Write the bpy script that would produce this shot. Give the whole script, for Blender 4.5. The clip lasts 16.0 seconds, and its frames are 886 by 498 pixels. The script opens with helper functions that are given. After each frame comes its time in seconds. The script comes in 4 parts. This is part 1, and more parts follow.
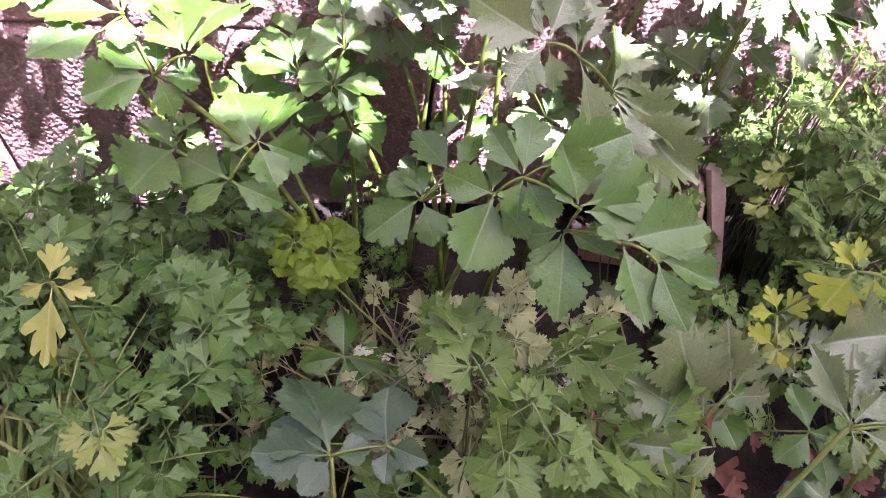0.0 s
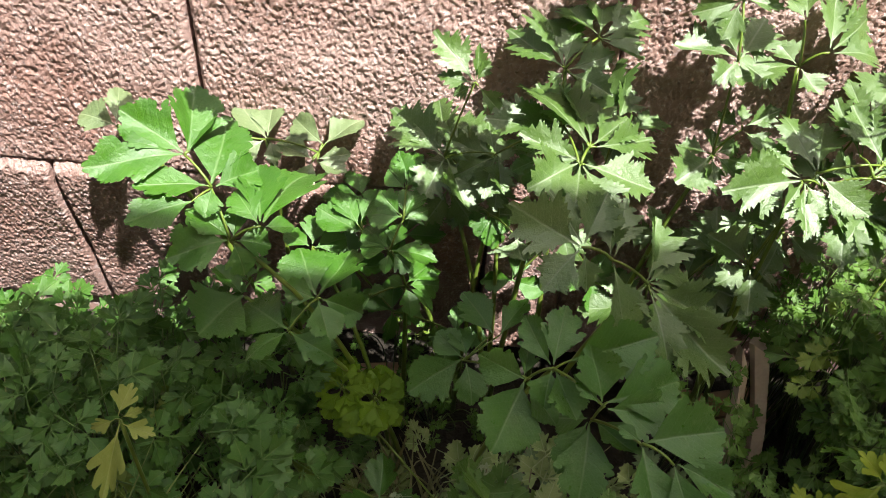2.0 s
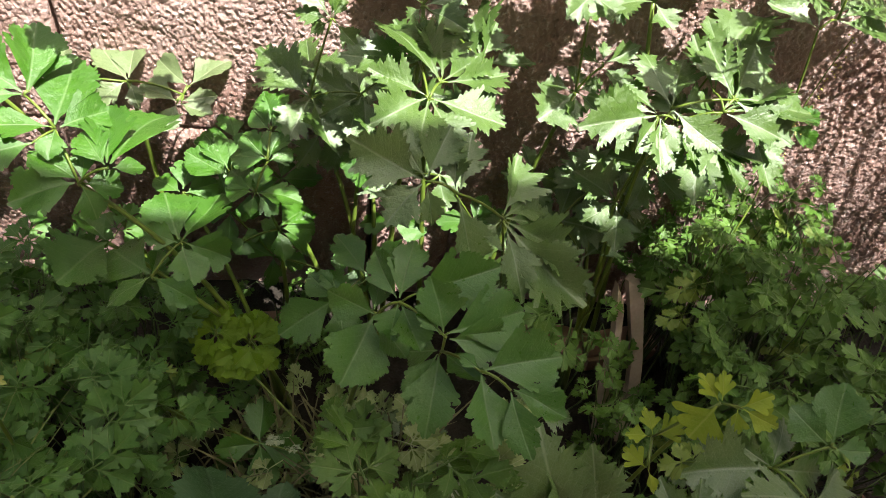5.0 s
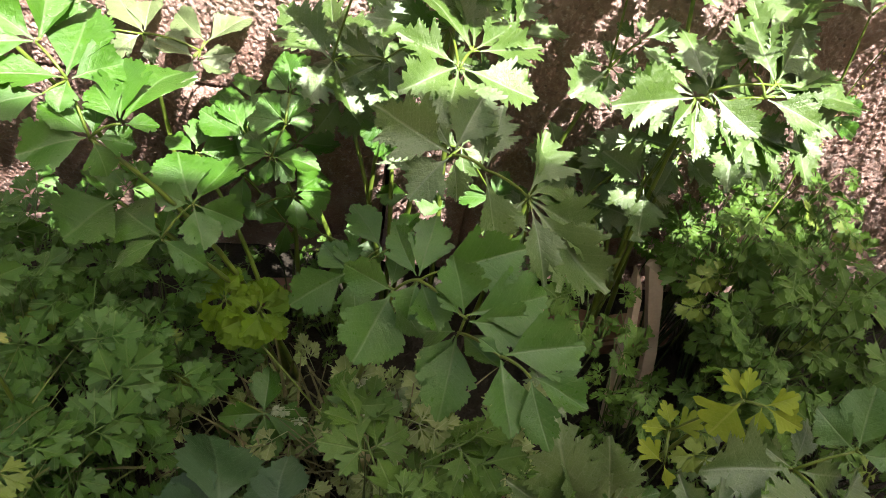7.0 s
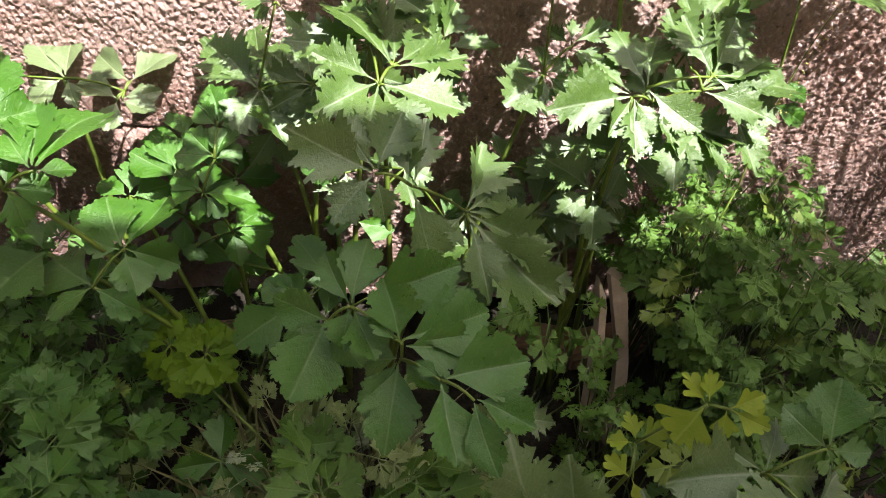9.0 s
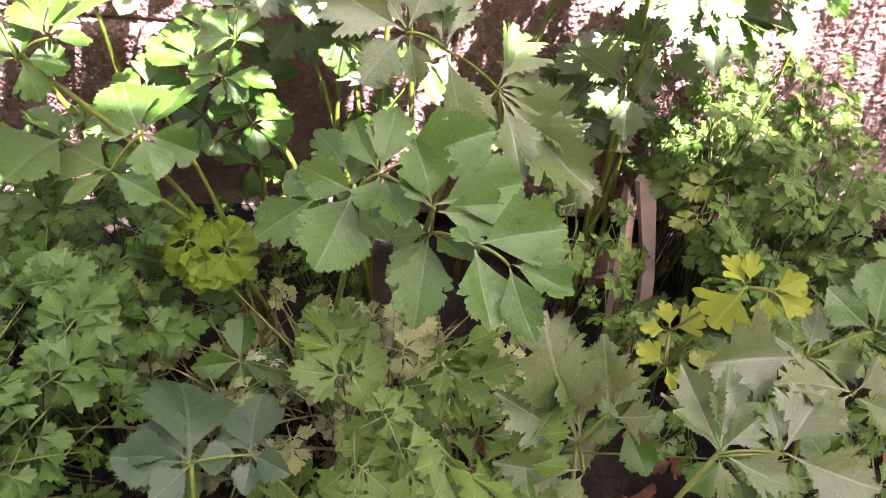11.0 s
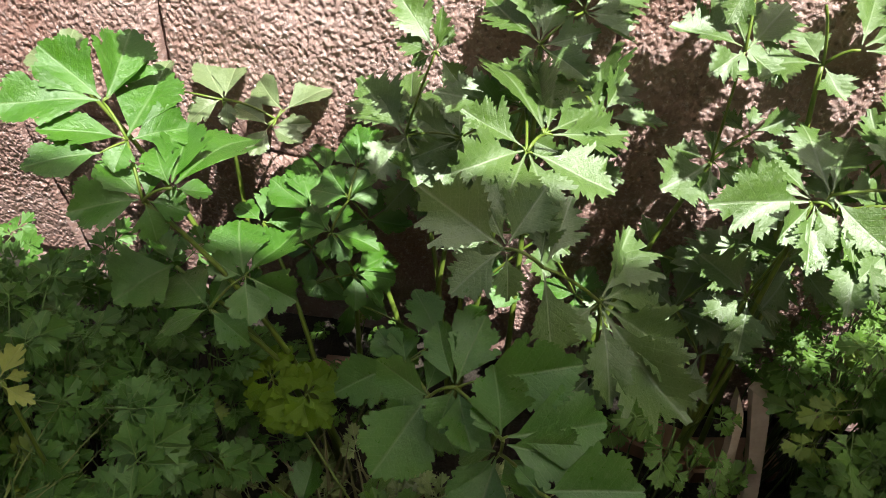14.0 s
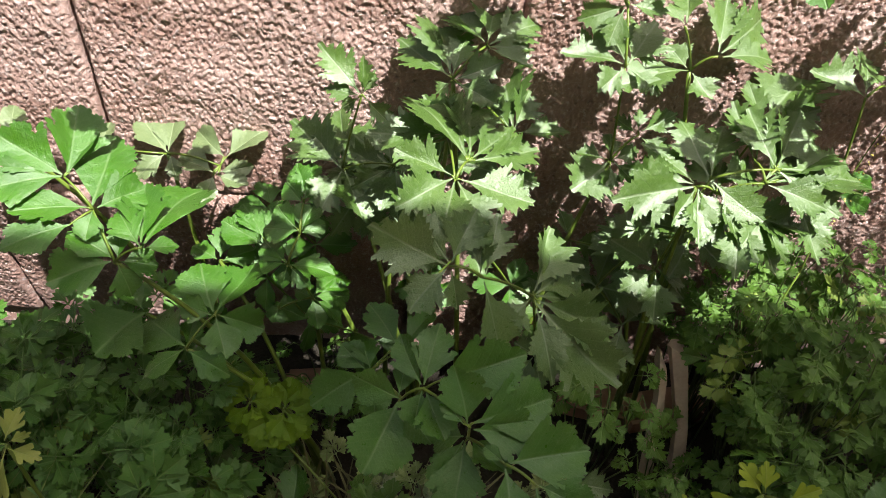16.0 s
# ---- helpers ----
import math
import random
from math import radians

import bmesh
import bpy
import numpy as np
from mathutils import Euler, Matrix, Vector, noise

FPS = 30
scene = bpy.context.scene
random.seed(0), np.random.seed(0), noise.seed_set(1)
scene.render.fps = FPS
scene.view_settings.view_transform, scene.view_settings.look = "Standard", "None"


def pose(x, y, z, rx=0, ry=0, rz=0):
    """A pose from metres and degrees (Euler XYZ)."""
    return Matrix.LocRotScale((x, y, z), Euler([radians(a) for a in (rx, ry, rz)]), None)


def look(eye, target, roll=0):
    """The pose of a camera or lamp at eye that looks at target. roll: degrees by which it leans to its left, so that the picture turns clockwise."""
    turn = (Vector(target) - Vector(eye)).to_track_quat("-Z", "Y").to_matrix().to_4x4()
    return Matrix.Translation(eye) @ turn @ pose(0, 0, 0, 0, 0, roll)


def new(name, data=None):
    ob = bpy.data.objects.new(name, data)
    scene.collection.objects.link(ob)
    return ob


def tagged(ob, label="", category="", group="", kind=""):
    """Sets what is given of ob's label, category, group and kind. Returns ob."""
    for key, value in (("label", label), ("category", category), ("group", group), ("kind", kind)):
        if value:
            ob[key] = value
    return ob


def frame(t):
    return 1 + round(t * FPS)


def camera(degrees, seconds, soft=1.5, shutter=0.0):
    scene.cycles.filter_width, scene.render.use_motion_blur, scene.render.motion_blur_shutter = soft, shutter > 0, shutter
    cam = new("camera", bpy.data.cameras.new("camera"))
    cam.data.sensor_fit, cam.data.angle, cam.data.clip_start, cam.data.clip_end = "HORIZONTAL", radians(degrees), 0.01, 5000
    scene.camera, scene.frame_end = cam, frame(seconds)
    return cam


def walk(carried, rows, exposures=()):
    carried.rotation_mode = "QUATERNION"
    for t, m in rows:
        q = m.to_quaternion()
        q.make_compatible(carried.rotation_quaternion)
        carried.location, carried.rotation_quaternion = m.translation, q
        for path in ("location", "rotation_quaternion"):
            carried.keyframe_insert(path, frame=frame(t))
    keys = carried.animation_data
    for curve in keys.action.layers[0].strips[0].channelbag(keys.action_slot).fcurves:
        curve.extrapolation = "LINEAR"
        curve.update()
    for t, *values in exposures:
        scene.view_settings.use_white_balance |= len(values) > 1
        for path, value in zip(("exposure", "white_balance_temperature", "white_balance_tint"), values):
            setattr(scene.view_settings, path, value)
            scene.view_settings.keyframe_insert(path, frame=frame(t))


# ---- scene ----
from mathutils import geometry

cam = camera(61.4, 16.0, soft=0.9)
PATH = [
    (0.0, -0.0013, -0.0024, 0.8002, 40.27, -4.52, -4.12),
    (0.5, 0.0233, 0.0157, 0.8309, 41.95, -4.13, -0.53),
    (1.0, 0.0372, 0.0235, 0.8643, 43.74, -3.88, 0.12),
    (1.5, 0.0424, 0.0219, 0.8787, 45.17, -3.90, 0.62),
    (2.0, 0.0160, 0.0170, 0.8833, 46.80, -3.86, 2.76),
    (2.5, 0.0031, -0.0008, 0.8809, 46.51, -3.46, 3.63),
    (3.0, 0.0372, 0.0048, 0.8761, 45.96, -3.86, 0.23),
    (3.5, 0.0611, -0.0004, 0.8747, 44.87, -4.73, -1.20),
    (4.0, 0.0890, -0.0064, 0.8765, 44.54, -4.94, -1.61),
    (4.2, 0.1002, -0.0068, 0.8809, 44.87, -5.12, -1.58),
    (6.3, 0.0945, 0.0304, 0.8681, 40.80, -6.95, 1.97),
    (6.5, 0.0940, 0.0296, 0.8668, 40.57, -6.95, 2.51),
    (7.0, 0.0856, 0.0263, 0.8618, 41.33, -7.55, 1.48),
    (7.5, 0.1100, 0.0273, 0.8696, 46.09, -6.76, 1.26),
    (8.0, 0.1183, 0.0386, 0.8850, 46.45, -6.25, -1.06),
    (8.5, 0.1249, 0.0374, 0.8731, 46.85, -5.10, -2.11),
    (8.7, 0.1326, 0.0412, 0.8602, 44.98, -4.79, -2.47),
    (10.8, 0.1298, 0.0037, 0.7845, 42.00, -4.54, -2.56),
    (11.0, 0.1191, 0.0031, 0.7774, 41.42, -4.68, -1.66),
    (11.5, 0.0978, 0.0020, 0.7635, 39.77, -4.42, 1.23),
    (12.0, 0.0411, 0.0354, 0.7708, 39.94, -5.16, 5.96),
    (12.5, -0.0022, 0.0650, 0.7640, 41.52, -4.13, 10.87),
    (13.0, 0.0119, 0.0998, 0.7751, 46.06, -3.97, 11.90),
    (13.5, 0.0711, 0.1022, 0.8100, 47.56, -4.76, 12.67),
    (14.0, 0.1356, 0.0903, 0.8268, 46.19, -4.38, 11.50),
    (14.5, 0.2118, 0.0651, 0.8561, 46.92, -3.91, 7.03),
    (15.0, 0.2310, 0.0340, 0.8950, 47.19, -3.52, 4.69),
    (15.5, 0.1860, 0.0355, 0.9052, 46.84, -2.28, 2.79),
    (16.0, 0.1204, 0.0456, 0.9057, 45.58, -2.71, 2.07),
]
EXPOSURES = [
    (0.0, 3.46, 5800, 52), (0.5, 2.98, 6070, 34), (1.0, 1.94, 6580, 3), (1.5, 1.77, 6580, 1), (4.0, 1.67, 6580, 0), (6.3, 2.28, 6850, 3), (7.0, 2.28, 6850, 3), (7.5, 2.16, 6630, 4),
    (8.0, 1.92, 6580, 5), (8.5, 1.74, 6580, 1), (10.8, 3.52, 6430, 34), (11.5, 3.52, 6430, 34), (12.5, 3.42, 6430, 36), (13.0, 2.23, 6480, 12), (13.5, 1.64, 6580, 1), (16.0, 1.62, 6580, 1),
]
walk(cam, [(t, pose(x, y, z, rx, ry, rz)) for t, x, y, z, rx, ry, rz in PATH], EXPOSURES)

# ---- world and sun ----
SUN_WAY = Vector((-0.30, 0.34, -0.89)).normalized()
world = bpy.data.worlds.new("sky")
scene.world = world
world.use_nodes = True
wn = world.node_tree.nodes
sky = wn.new("ShaderNodeTexSky")
sky.sky_type = "NISHITA"
sky.sun_disc = False
sky.air_density = 0.75
sky.dust_density = 6.0
sky.ozone_density = 0.3
sky.sun_elevation = math.asin(-SUN_WAY.z)
sky.sun_rotation = math.atan2(-SUN_WAY.x, -SUN_WAY.y)
world.node_tree.links.new(sky.outputs[0], wn["Background"].inputs[0])
wn["Background"].inputs[1].default_value = 0.077
sun_data = bpy.data.lights.new("sun", "SUN")
sun_data.energy = 5.0
sun_data.angle = radians(0.55)
sun_data.color = (1.0, 0.965, 0.94)
sun = new("sun", sun_data)
sun.matrix_world = look((0, 0, 3), Vector((0, 0, 3)) + SUN_WAY)


# ---- materials ----
def material(name):
    m = bpy.data.materials.new(name)
    m.use_nodes = True
    nt = m.node_tree
    return m, nt, nt.nodes["Principled BSDF"]


def node(nt, kind, **kw):
    n = nt.nodes.new(kind)
    for k, v in kw.items():
        n.inputs[k].default_value = v
    return n


def ramp(nt, source, stops):
    r = nt.nodes.new("ShaderNodeValToRGB")
    while len(r.color_ramp.elements) < len(stops):
        r.color_ramp.elements.new(0.5)
    for e, (p, c) in zip(r.color_ramp.elements, stops):
        e.position, e.color = p, (*c, 1)
    nt.links.new(source, r.inputs[0])
    return r


def mix(nt, a, b, fac, blend="MIX"):
    n = nt.nodes.new("ShaderNodeMix")
    n.data_type, n.blend_type = "RGBA", blend
    for socket, value in ((n.inputs[0], fac), (n.inputs[6], a), (n.inputs[7], b)):
        if isinstance(value, bpy.types.NodeSocket):
            nt.links.new(value, socket)
        elif isinstance(value, tuple):
            socket.default_value = (*value, 1)
        else:
            socket.default_value = value
    return n.outputs[2]


def maths(nt, op, a, b=None, c=None):
    n = nt.nodes.new("ShaderNodeMath")
    n.operation = op
    for i, value in enumerate((a, b, c)):
        if isinstance(value, bpy.types.NodeSocket):
            nt.links.new(value, n.inputs[i])
        elif value is not None:
            n.inputs[i].default_value = value
    return n.outputs[0]


def leaf_material(name, dark, light, pale, rough=0.42, thin=0.2, warm=(0.30, 0.26, 0.05), warm_share=0.0, sheen=0.5, through_tint=(0.14, 0.38, 0.02)):
    """Leaf blade: two greens mixed over the blade, fine veins, waxy mottling, light passing through."""
    m, nt, bsdf = material(name)
    uv = nt.nodes.new("ShaderNodeTexCoord")
    split = nt.nodes.new("ShaderNodeSeparateXYZ")
    nt.links.new(uv.outputs["UV"], split.inputs[0])
    u, v = split.outputs[0], split.outputs[1]
    au = maths(nt, "ABSOLUTE", u)
    info = nt.nodes.new("ShaderNodeObjectInfo")
    geo = nt.nodes.new("ShaderNodeNewGeometry")
    coarse = node(nt, "ShaderNodeTexNoise", Scale=38.0, Detail=3.0)
    fine = node(nt, "ShaderNodeTexNoise", Scale=420.0, Detail=4.0, Roughness=0.7)
    cells = node(nt, "ShaderNodeTexVoronoi", Scale=330.0)
    cells.feature = "DISTANCE_TO_EDGE"
    wax = node(nt, "ShaderNodeTexNoise", Scale=120.0, Detail=5.0, Roughness=0.7)
    for n in (coarse, fine, cells, wax):
        nt.links.new(geo.outputs["Position"], n.inputs["Vector"])
    base = mix(nt, dark, light, ramp(nt, coarse.outputs[0], [(0.3, (0, 0, 0)), (0.7, (1, 1, 1))]).outputs[0])
    base = mix(nt, base, light, maths(nt, "MULTIPLY", info.outputs["Random"], 0.6))
    # side veins run forward and outward from the midrib
    along = maths(nt, "SUBTRACT", maths(nt, "MULTIPLY", v, 8.0), maths(nt, "MULTIPLY", au, 7.0))
    wave = maths(nt, "FRACT", maths(nt, "ADD", along, maths(nt, "MULTIPLY", coarse.outputs[0], 0.9)))
    off = maths(nt, "ABSOLUTE", maths(nt, "SUBTRACT", wave, 0.5))
    side = ramp(nt, off, [(0.0, (1, 1, 1)), (0.07, (0, 0, 0))]).outputs[0]
    mid = ramp(nt, au, [(0.006, (1, 1, 1)), (0.022, (0, 0, 0))]).outputs[0]
    vein = maths(nt, "MAXIMUM", mid, maths(nt, "MULTIPLY", side, 0.32))
    base = mix(nt, base, pale, maths(nt, "MULTIPLY", vein, 0.42))
    net = ramp(nt, cells.outputs["Distance"], [(0.02, (1, 1, 1)), (0.10, (0, 0, 0))]).outputs[0]
    base = mix(nt, base, pale, maths(nt, "MULTIPLY", net, 0.10))
    spots = ramp(nt, wax.outputs[0], [(0.58, (0, 0, 0)), (0.72, (1, 1, 1))]).outputs[0]
    base = mix(nt, base, pale, maths(nt, "MULTIPLY", spots, 0.30))
    if warm_share:
        old = maths(nt, "GREATER_THAN", info.outputs["Random"], 1 - warm_share)
        base = mix(nt, base, warm, maths(nt, "MULTIPLY", old, 0.8))
    nt.links.new(base, bsdf.inputs["Base Color"])
    r = ramp(nt, wax.outputs[0], [(0.32, (rough - 0.10,) * 3), (0.66, (rough + 0.22,) * 3)])
    nt.links.new(r.outputs[0], bsdf.inputs["Roughness"])
    bsdf.inputs["Specular IOR Level"].default_value = sheen
    bsdf.inputs["Coat Weight"].default_value = 0.5 * max(0.0, sheen - 0.5) * 2
    bsdf.inputs["Coat Roughness"].default_value = 0.42
    bump = node(nt, "ShaderNodeBump", Strength=0.9, Distance=0.0012)
    height = maths(nt, "SUBTRACT", maths(nt, "MULTIPLY", fine.outputs[0], 0.5), maths(nt, "MULTIPLY", vein, 0.28))
    height = maths(nt, "ADD", height, maths(nt, "MULTIPLY", off, 0.10))
    height = maths(nt, "ADD", height, maths(nt, "MULTIPLY", wax.outputs[0], 1.1))
    height = maths(nt, "ADD", height, maths(nt, "MULTIPLY", coarse.outputs[0], 1.6))
    nt.links.new(height, bump.inputs["Height"])
    nt.links.new(bump.outputs[0], bsdf.inputs["Normal"])
    glow = nt.nodes.new("ShaderNodeBsdfTranslucent")
    nt.links.new(mix(nt, base, through_tint, 0.5), glow.inputs[0])
    mixer = nt.nodes.new("ShaderNodeMixShader")
    mixer.inputs[0].default_value = thin
    out = nt.nodes["Material Output"]
    nt.links.new(bsdf.outputs[0], mixer.inputs[1])
    nt.links.new(glow.outputs[0], mixer.inputs[2])
    nt.links.new(mixer.outputs[0], out.inputs[0])
    return m


def plain_material(name, a, b, scale, rough, bump_strength=0.3, bump_distance=0.002, detail=5.0, spec=0.4):
    m, nt, bsdf = material(name)
    geo = nt.nodes.new("ShaderNodeNewGeometry")
    big = node(nt, "ShaderNodeTexNoise", Scale=scale, Detail=detail, Roughness=0.6)
    small = node(nt, "ShaderNodeTexNoise", Scale=scale * 9, Detail=3.0)
    for n in (big, small):
        nt.links.new(geo.outputs["Position"], n.inputs["Vector"])
    c = mix(nt, a, b, ramp(nt, big.outputs[0], [(0.32, (0, 0, 0)), (0.68, (1, 1, 1))]).outputs[0])
    c = mix(nt, c, tuple(min(1, x * 1.5) for x in b), maths(nt, "MULTIPLY", small.outputs[0], 0.35))
    nt.links.new(c, bsdf.inputs["Base Color"])
    bsdf.inputs["Roughness"].default_value = rough
    bsdf.inputs["Specular IOR Level"].default_value = spec
    bump = node(nt, "ShaderNodeBump", Strength=bump_strength, Distance=bump_distance)
    nt.links.new(small.outputs[0], bump.inputs["Height"])
    nt.links.new(bump.outputs[0], bsdf.inputs["Normal"])
    return m


def stone_material():
    m, nt, bsdf = material("split_stone")
    geo = nt.nodes.new("ShaderNodeNewGeometry")
    big = node(nt, "ShaderNodeTexNoise", Scale=9.0, Detail=4.0)
    grain = node(nt, "ShaderNodeTexNoise", Scale=170.0, Detail=5.0, Roughness=0.7)
    pits = node(nt, "ShaderNodeTexVoronoi", Scale=95.0)
    for n in (big, grain, pits):
        nt.links.new(geo.outputs["Position"], n.inputs["Vector"])
    c = mix(nt, (0.25, 0.138, 0.116), (0.37, 0.242, 0.222), ramp(nt, big.outputs[0], [(0.35, (0, 0, 0)), (0.65, (1, 1, 1))]).outputs[0])
    c = mix(nt, c, (0.60, 0.515, 0.53), ramp(nt, grain.outputs[0], [(0.54, (0, 0, 0)), (0.74, (1, 1, 1))]).outputs[0])
    hole = ramp(nt, pits.outputs["Distance"], [(0.10, (1, 1, 1)), (0.22, (0, 0, 0))]).outputs[0]
    c = mix(nt, c, (0.12, 0.07, 0.05), maths(nt, "MULTIPLY", hole, 0.5))
    nt.links.new(c, bsdf.inputs["Base Color"])
    bsdf.inputs["Roughness"].default_value = 0.36
    bsdf.inputs["Specular IOR Level"].default_value = 0.8
    bump = node(nt, "ShaderNodeBump", Strength=1.0, Distance=0.004)
    nt.links.new(maths(nt, "SUBTRACT", grain.outputs[0], maths(nt, "MULTIPLY", hole, 0.6)), bump.inputs["Height"])
    nt.links.new(bump.outputs[0], bsdf.inputs["Normal"])
    return m


STONE = stone_material()
MORTAR = plain_material("dark_joint", (0.05, 0.035, 0.03), (0.10, 0.07, 0.06), 60, 0.9)
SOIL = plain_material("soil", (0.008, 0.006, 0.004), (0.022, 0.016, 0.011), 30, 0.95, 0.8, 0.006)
PLASTER = plain_material("weathered_board", (0.10, 0.075, 0.05), (0.16, 0.12, 0.09), 6, 0.85)
BOUNCE = plain_material("bounce_beige", (0.25, 0.19, 0.14), (0.36, 0.28, 0.20), 3, 0.85)
RENDERED = plain_material("beige_render", (0.22, 0.17, 0.12), (0.30, 0.24, 0.18), 5, 0.9)
BRICK = plain_material("brick_clay", (0.22, 0.12, 0.09), (0.32, 0.19, 0.14), 40, 0.8, 0.5, 0.002)
WOOD = plain_material("pale_wood", (0.33, 0.25, 0.19), (0.52, 0.42, 0.34), 25, 0.7, 0.4, 0.001)
STALK = plain_material("stalk_green", (0.06, 0.10, 0.013), (0.12, 0.165, 0.026), 60, 0.4, 0.2, 0.0006)
THIN_STALK = plain_material("parsley_stalk", (0.03, 0.055, 0.012), (0.07, 0.11, 0.02), 60, 0.5, 0.2, 0.0006)
DRY = plain_material("dry_stalk", (0.07, 0.075, 0.025), (0.17, 0.155, 0.075), 90, 0.7, 0.3, 0.0006)
SEED = plain_material("seed_yellow", (0.42, 0.36, 0.08), (0.6, 0.52, 0.15), 200, 0.7)
GRASS = plain_material("grass_blade", (0.07, 0.11, 0.02), (0.16, 0.2, 0.05), 40, 0.5)
LITTER = plain_material("dry_leaf", (0.10, 0.042, 0.025), (0.20, 0.10, 0.06), 70, 0.7, 0.4, 0.001)
GREEN = {
    "round": leaf_material("lovage_blade", (0.026, 0.090, 0.005), (0.048, 0.134, 0.008), (0.16, 0.24, 0.10), 0.35, 0.19, sheen=0.6),
    # dark bluish copy of the lovage green: deep shade and sheen as colour
    "dusk": leaf_material("shade_blue_blade", (0.018, 0.056, 0.014), (0.030, 0.076, 0.022), (0.12, 0.17, 0.10), 0.42, 0.12, sheen=0.62),
    # paler copy of the lovage green: sun glare put into the colour
    "silver": leaf_material("glare_pale_blade", (0.080, 0.118, 0.042), (0.125, 0.165, 0.068), (0.30, 0.34, 0.20), 0.36, 0.15, sheen=0.8),
    "straw": leaf_material("fading_blade", (0.18, 0.22, 0.04), (0.28, 0.31, 0.08), (0.38, 0.40, 0.16), 0.5, 0.28, sheen=0.3),
    "heart": leaf_material("heart_blade", (0.070, 0.140, 0.004), (0.125, 0.21, 0.008), (0.18, 0.24, 0.05), 0.45, 0.28, sheen=0.3),
    "sharp": leaf_material("angelica_blade", (0.040, 0.085, 0.011), (0.066, 0.122, 0.018), (0.24, 0.29, 0.18), 0.35, 0.16, sheen=0.76),
    "soft": leaf_material("yellow_blade", (0.16, 0.23, 0.012), (0.25, 0.31, 0.025), (0.36, 0.40, 0.1), 0.5, 0.28, sheen=0.3),
}
PARSLEY = leaf_material("parsley_blade", (0.030, 0.090, 0.010), (0.058, 0.136, 0.018), (0.14, 0.21, 0.06), 0.36, 0.2, (0.15, 0.20, 0.03), 0.05, 0.44)
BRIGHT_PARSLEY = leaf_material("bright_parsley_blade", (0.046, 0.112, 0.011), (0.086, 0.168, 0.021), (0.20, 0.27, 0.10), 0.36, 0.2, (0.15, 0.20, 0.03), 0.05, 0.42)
WITHERED = leaf_material("withered_blade", (0.13, 0.19, 0.05), (0.28, 0.33, 0.13), (0.46, 0.48, 0.3), 0.6, 0.25, (0.40, 0.33, 0.2), 0.1)

PALE = leaf_material("faded_blade", (0.22, 0.25, 0.14), (0.36, 0.40, 0.26), (0.5, 0.52, 0.42), 0.6, 0.25)


# ---- mesh helpers ----
def finish(bm, name, mat, smooth=True):
    me = bpy.data.meshes.new(name)
    bm.to_mesh(me)
    bm.free()
    me.materials.append(mat)
    if smooth:
        for p in me.polygons:
            p.use_smooth = True
    return me


def part(name, data, parent, label="", m=None):
    ob = new(name, data)
    ob.parent = parent
    if m is not None:
        ob.matrix_basis = m
    return tagged(ob, label)


def tube(bm, points, radii, sides=6):
    """A tapering stalk along points."""
    rings = []
    for i, p in enumerate(points):
        a, b = points[max(0, i - 1)], points[min(len(points) - 1, i + 1)]
        q = (Vector(b) - Vector(a)).to_track_quat("Z", "Y").to_matrix()
        r = radii[0] + (radii[1] - radii[0]) * i / (len(points) - 1)
        rings.append([bm.verts.new(Vector(p) + q @ Vector((r * math.cos(2 * math.pi * k / sides), r * math.sin(2 * math.pi * k / sides), 0))) for k in range(sides)])
    for r0, r1 in zip(rings, rings[1:]):
        for k in range(sides):
            bm.faces.new((r0[k], r0[(k + 1) % sides], r1[(k + 1) % sides], r1[k]))
    bm.faces.new(list(reversed(rings[0])))
    bm.faces.new(rings[-1])


def bow(a, b, sag, steps=7):
    """Points of a bent line from a to b, bowed by the vector sag."""
    a, b, sag = Vector(a), Vector(b), Vector(sag)
    return [a.lerp(b, i / steps) + sag * (4 * (i / steps) * (1 - i / steps)) for i in range(steps + 1)]


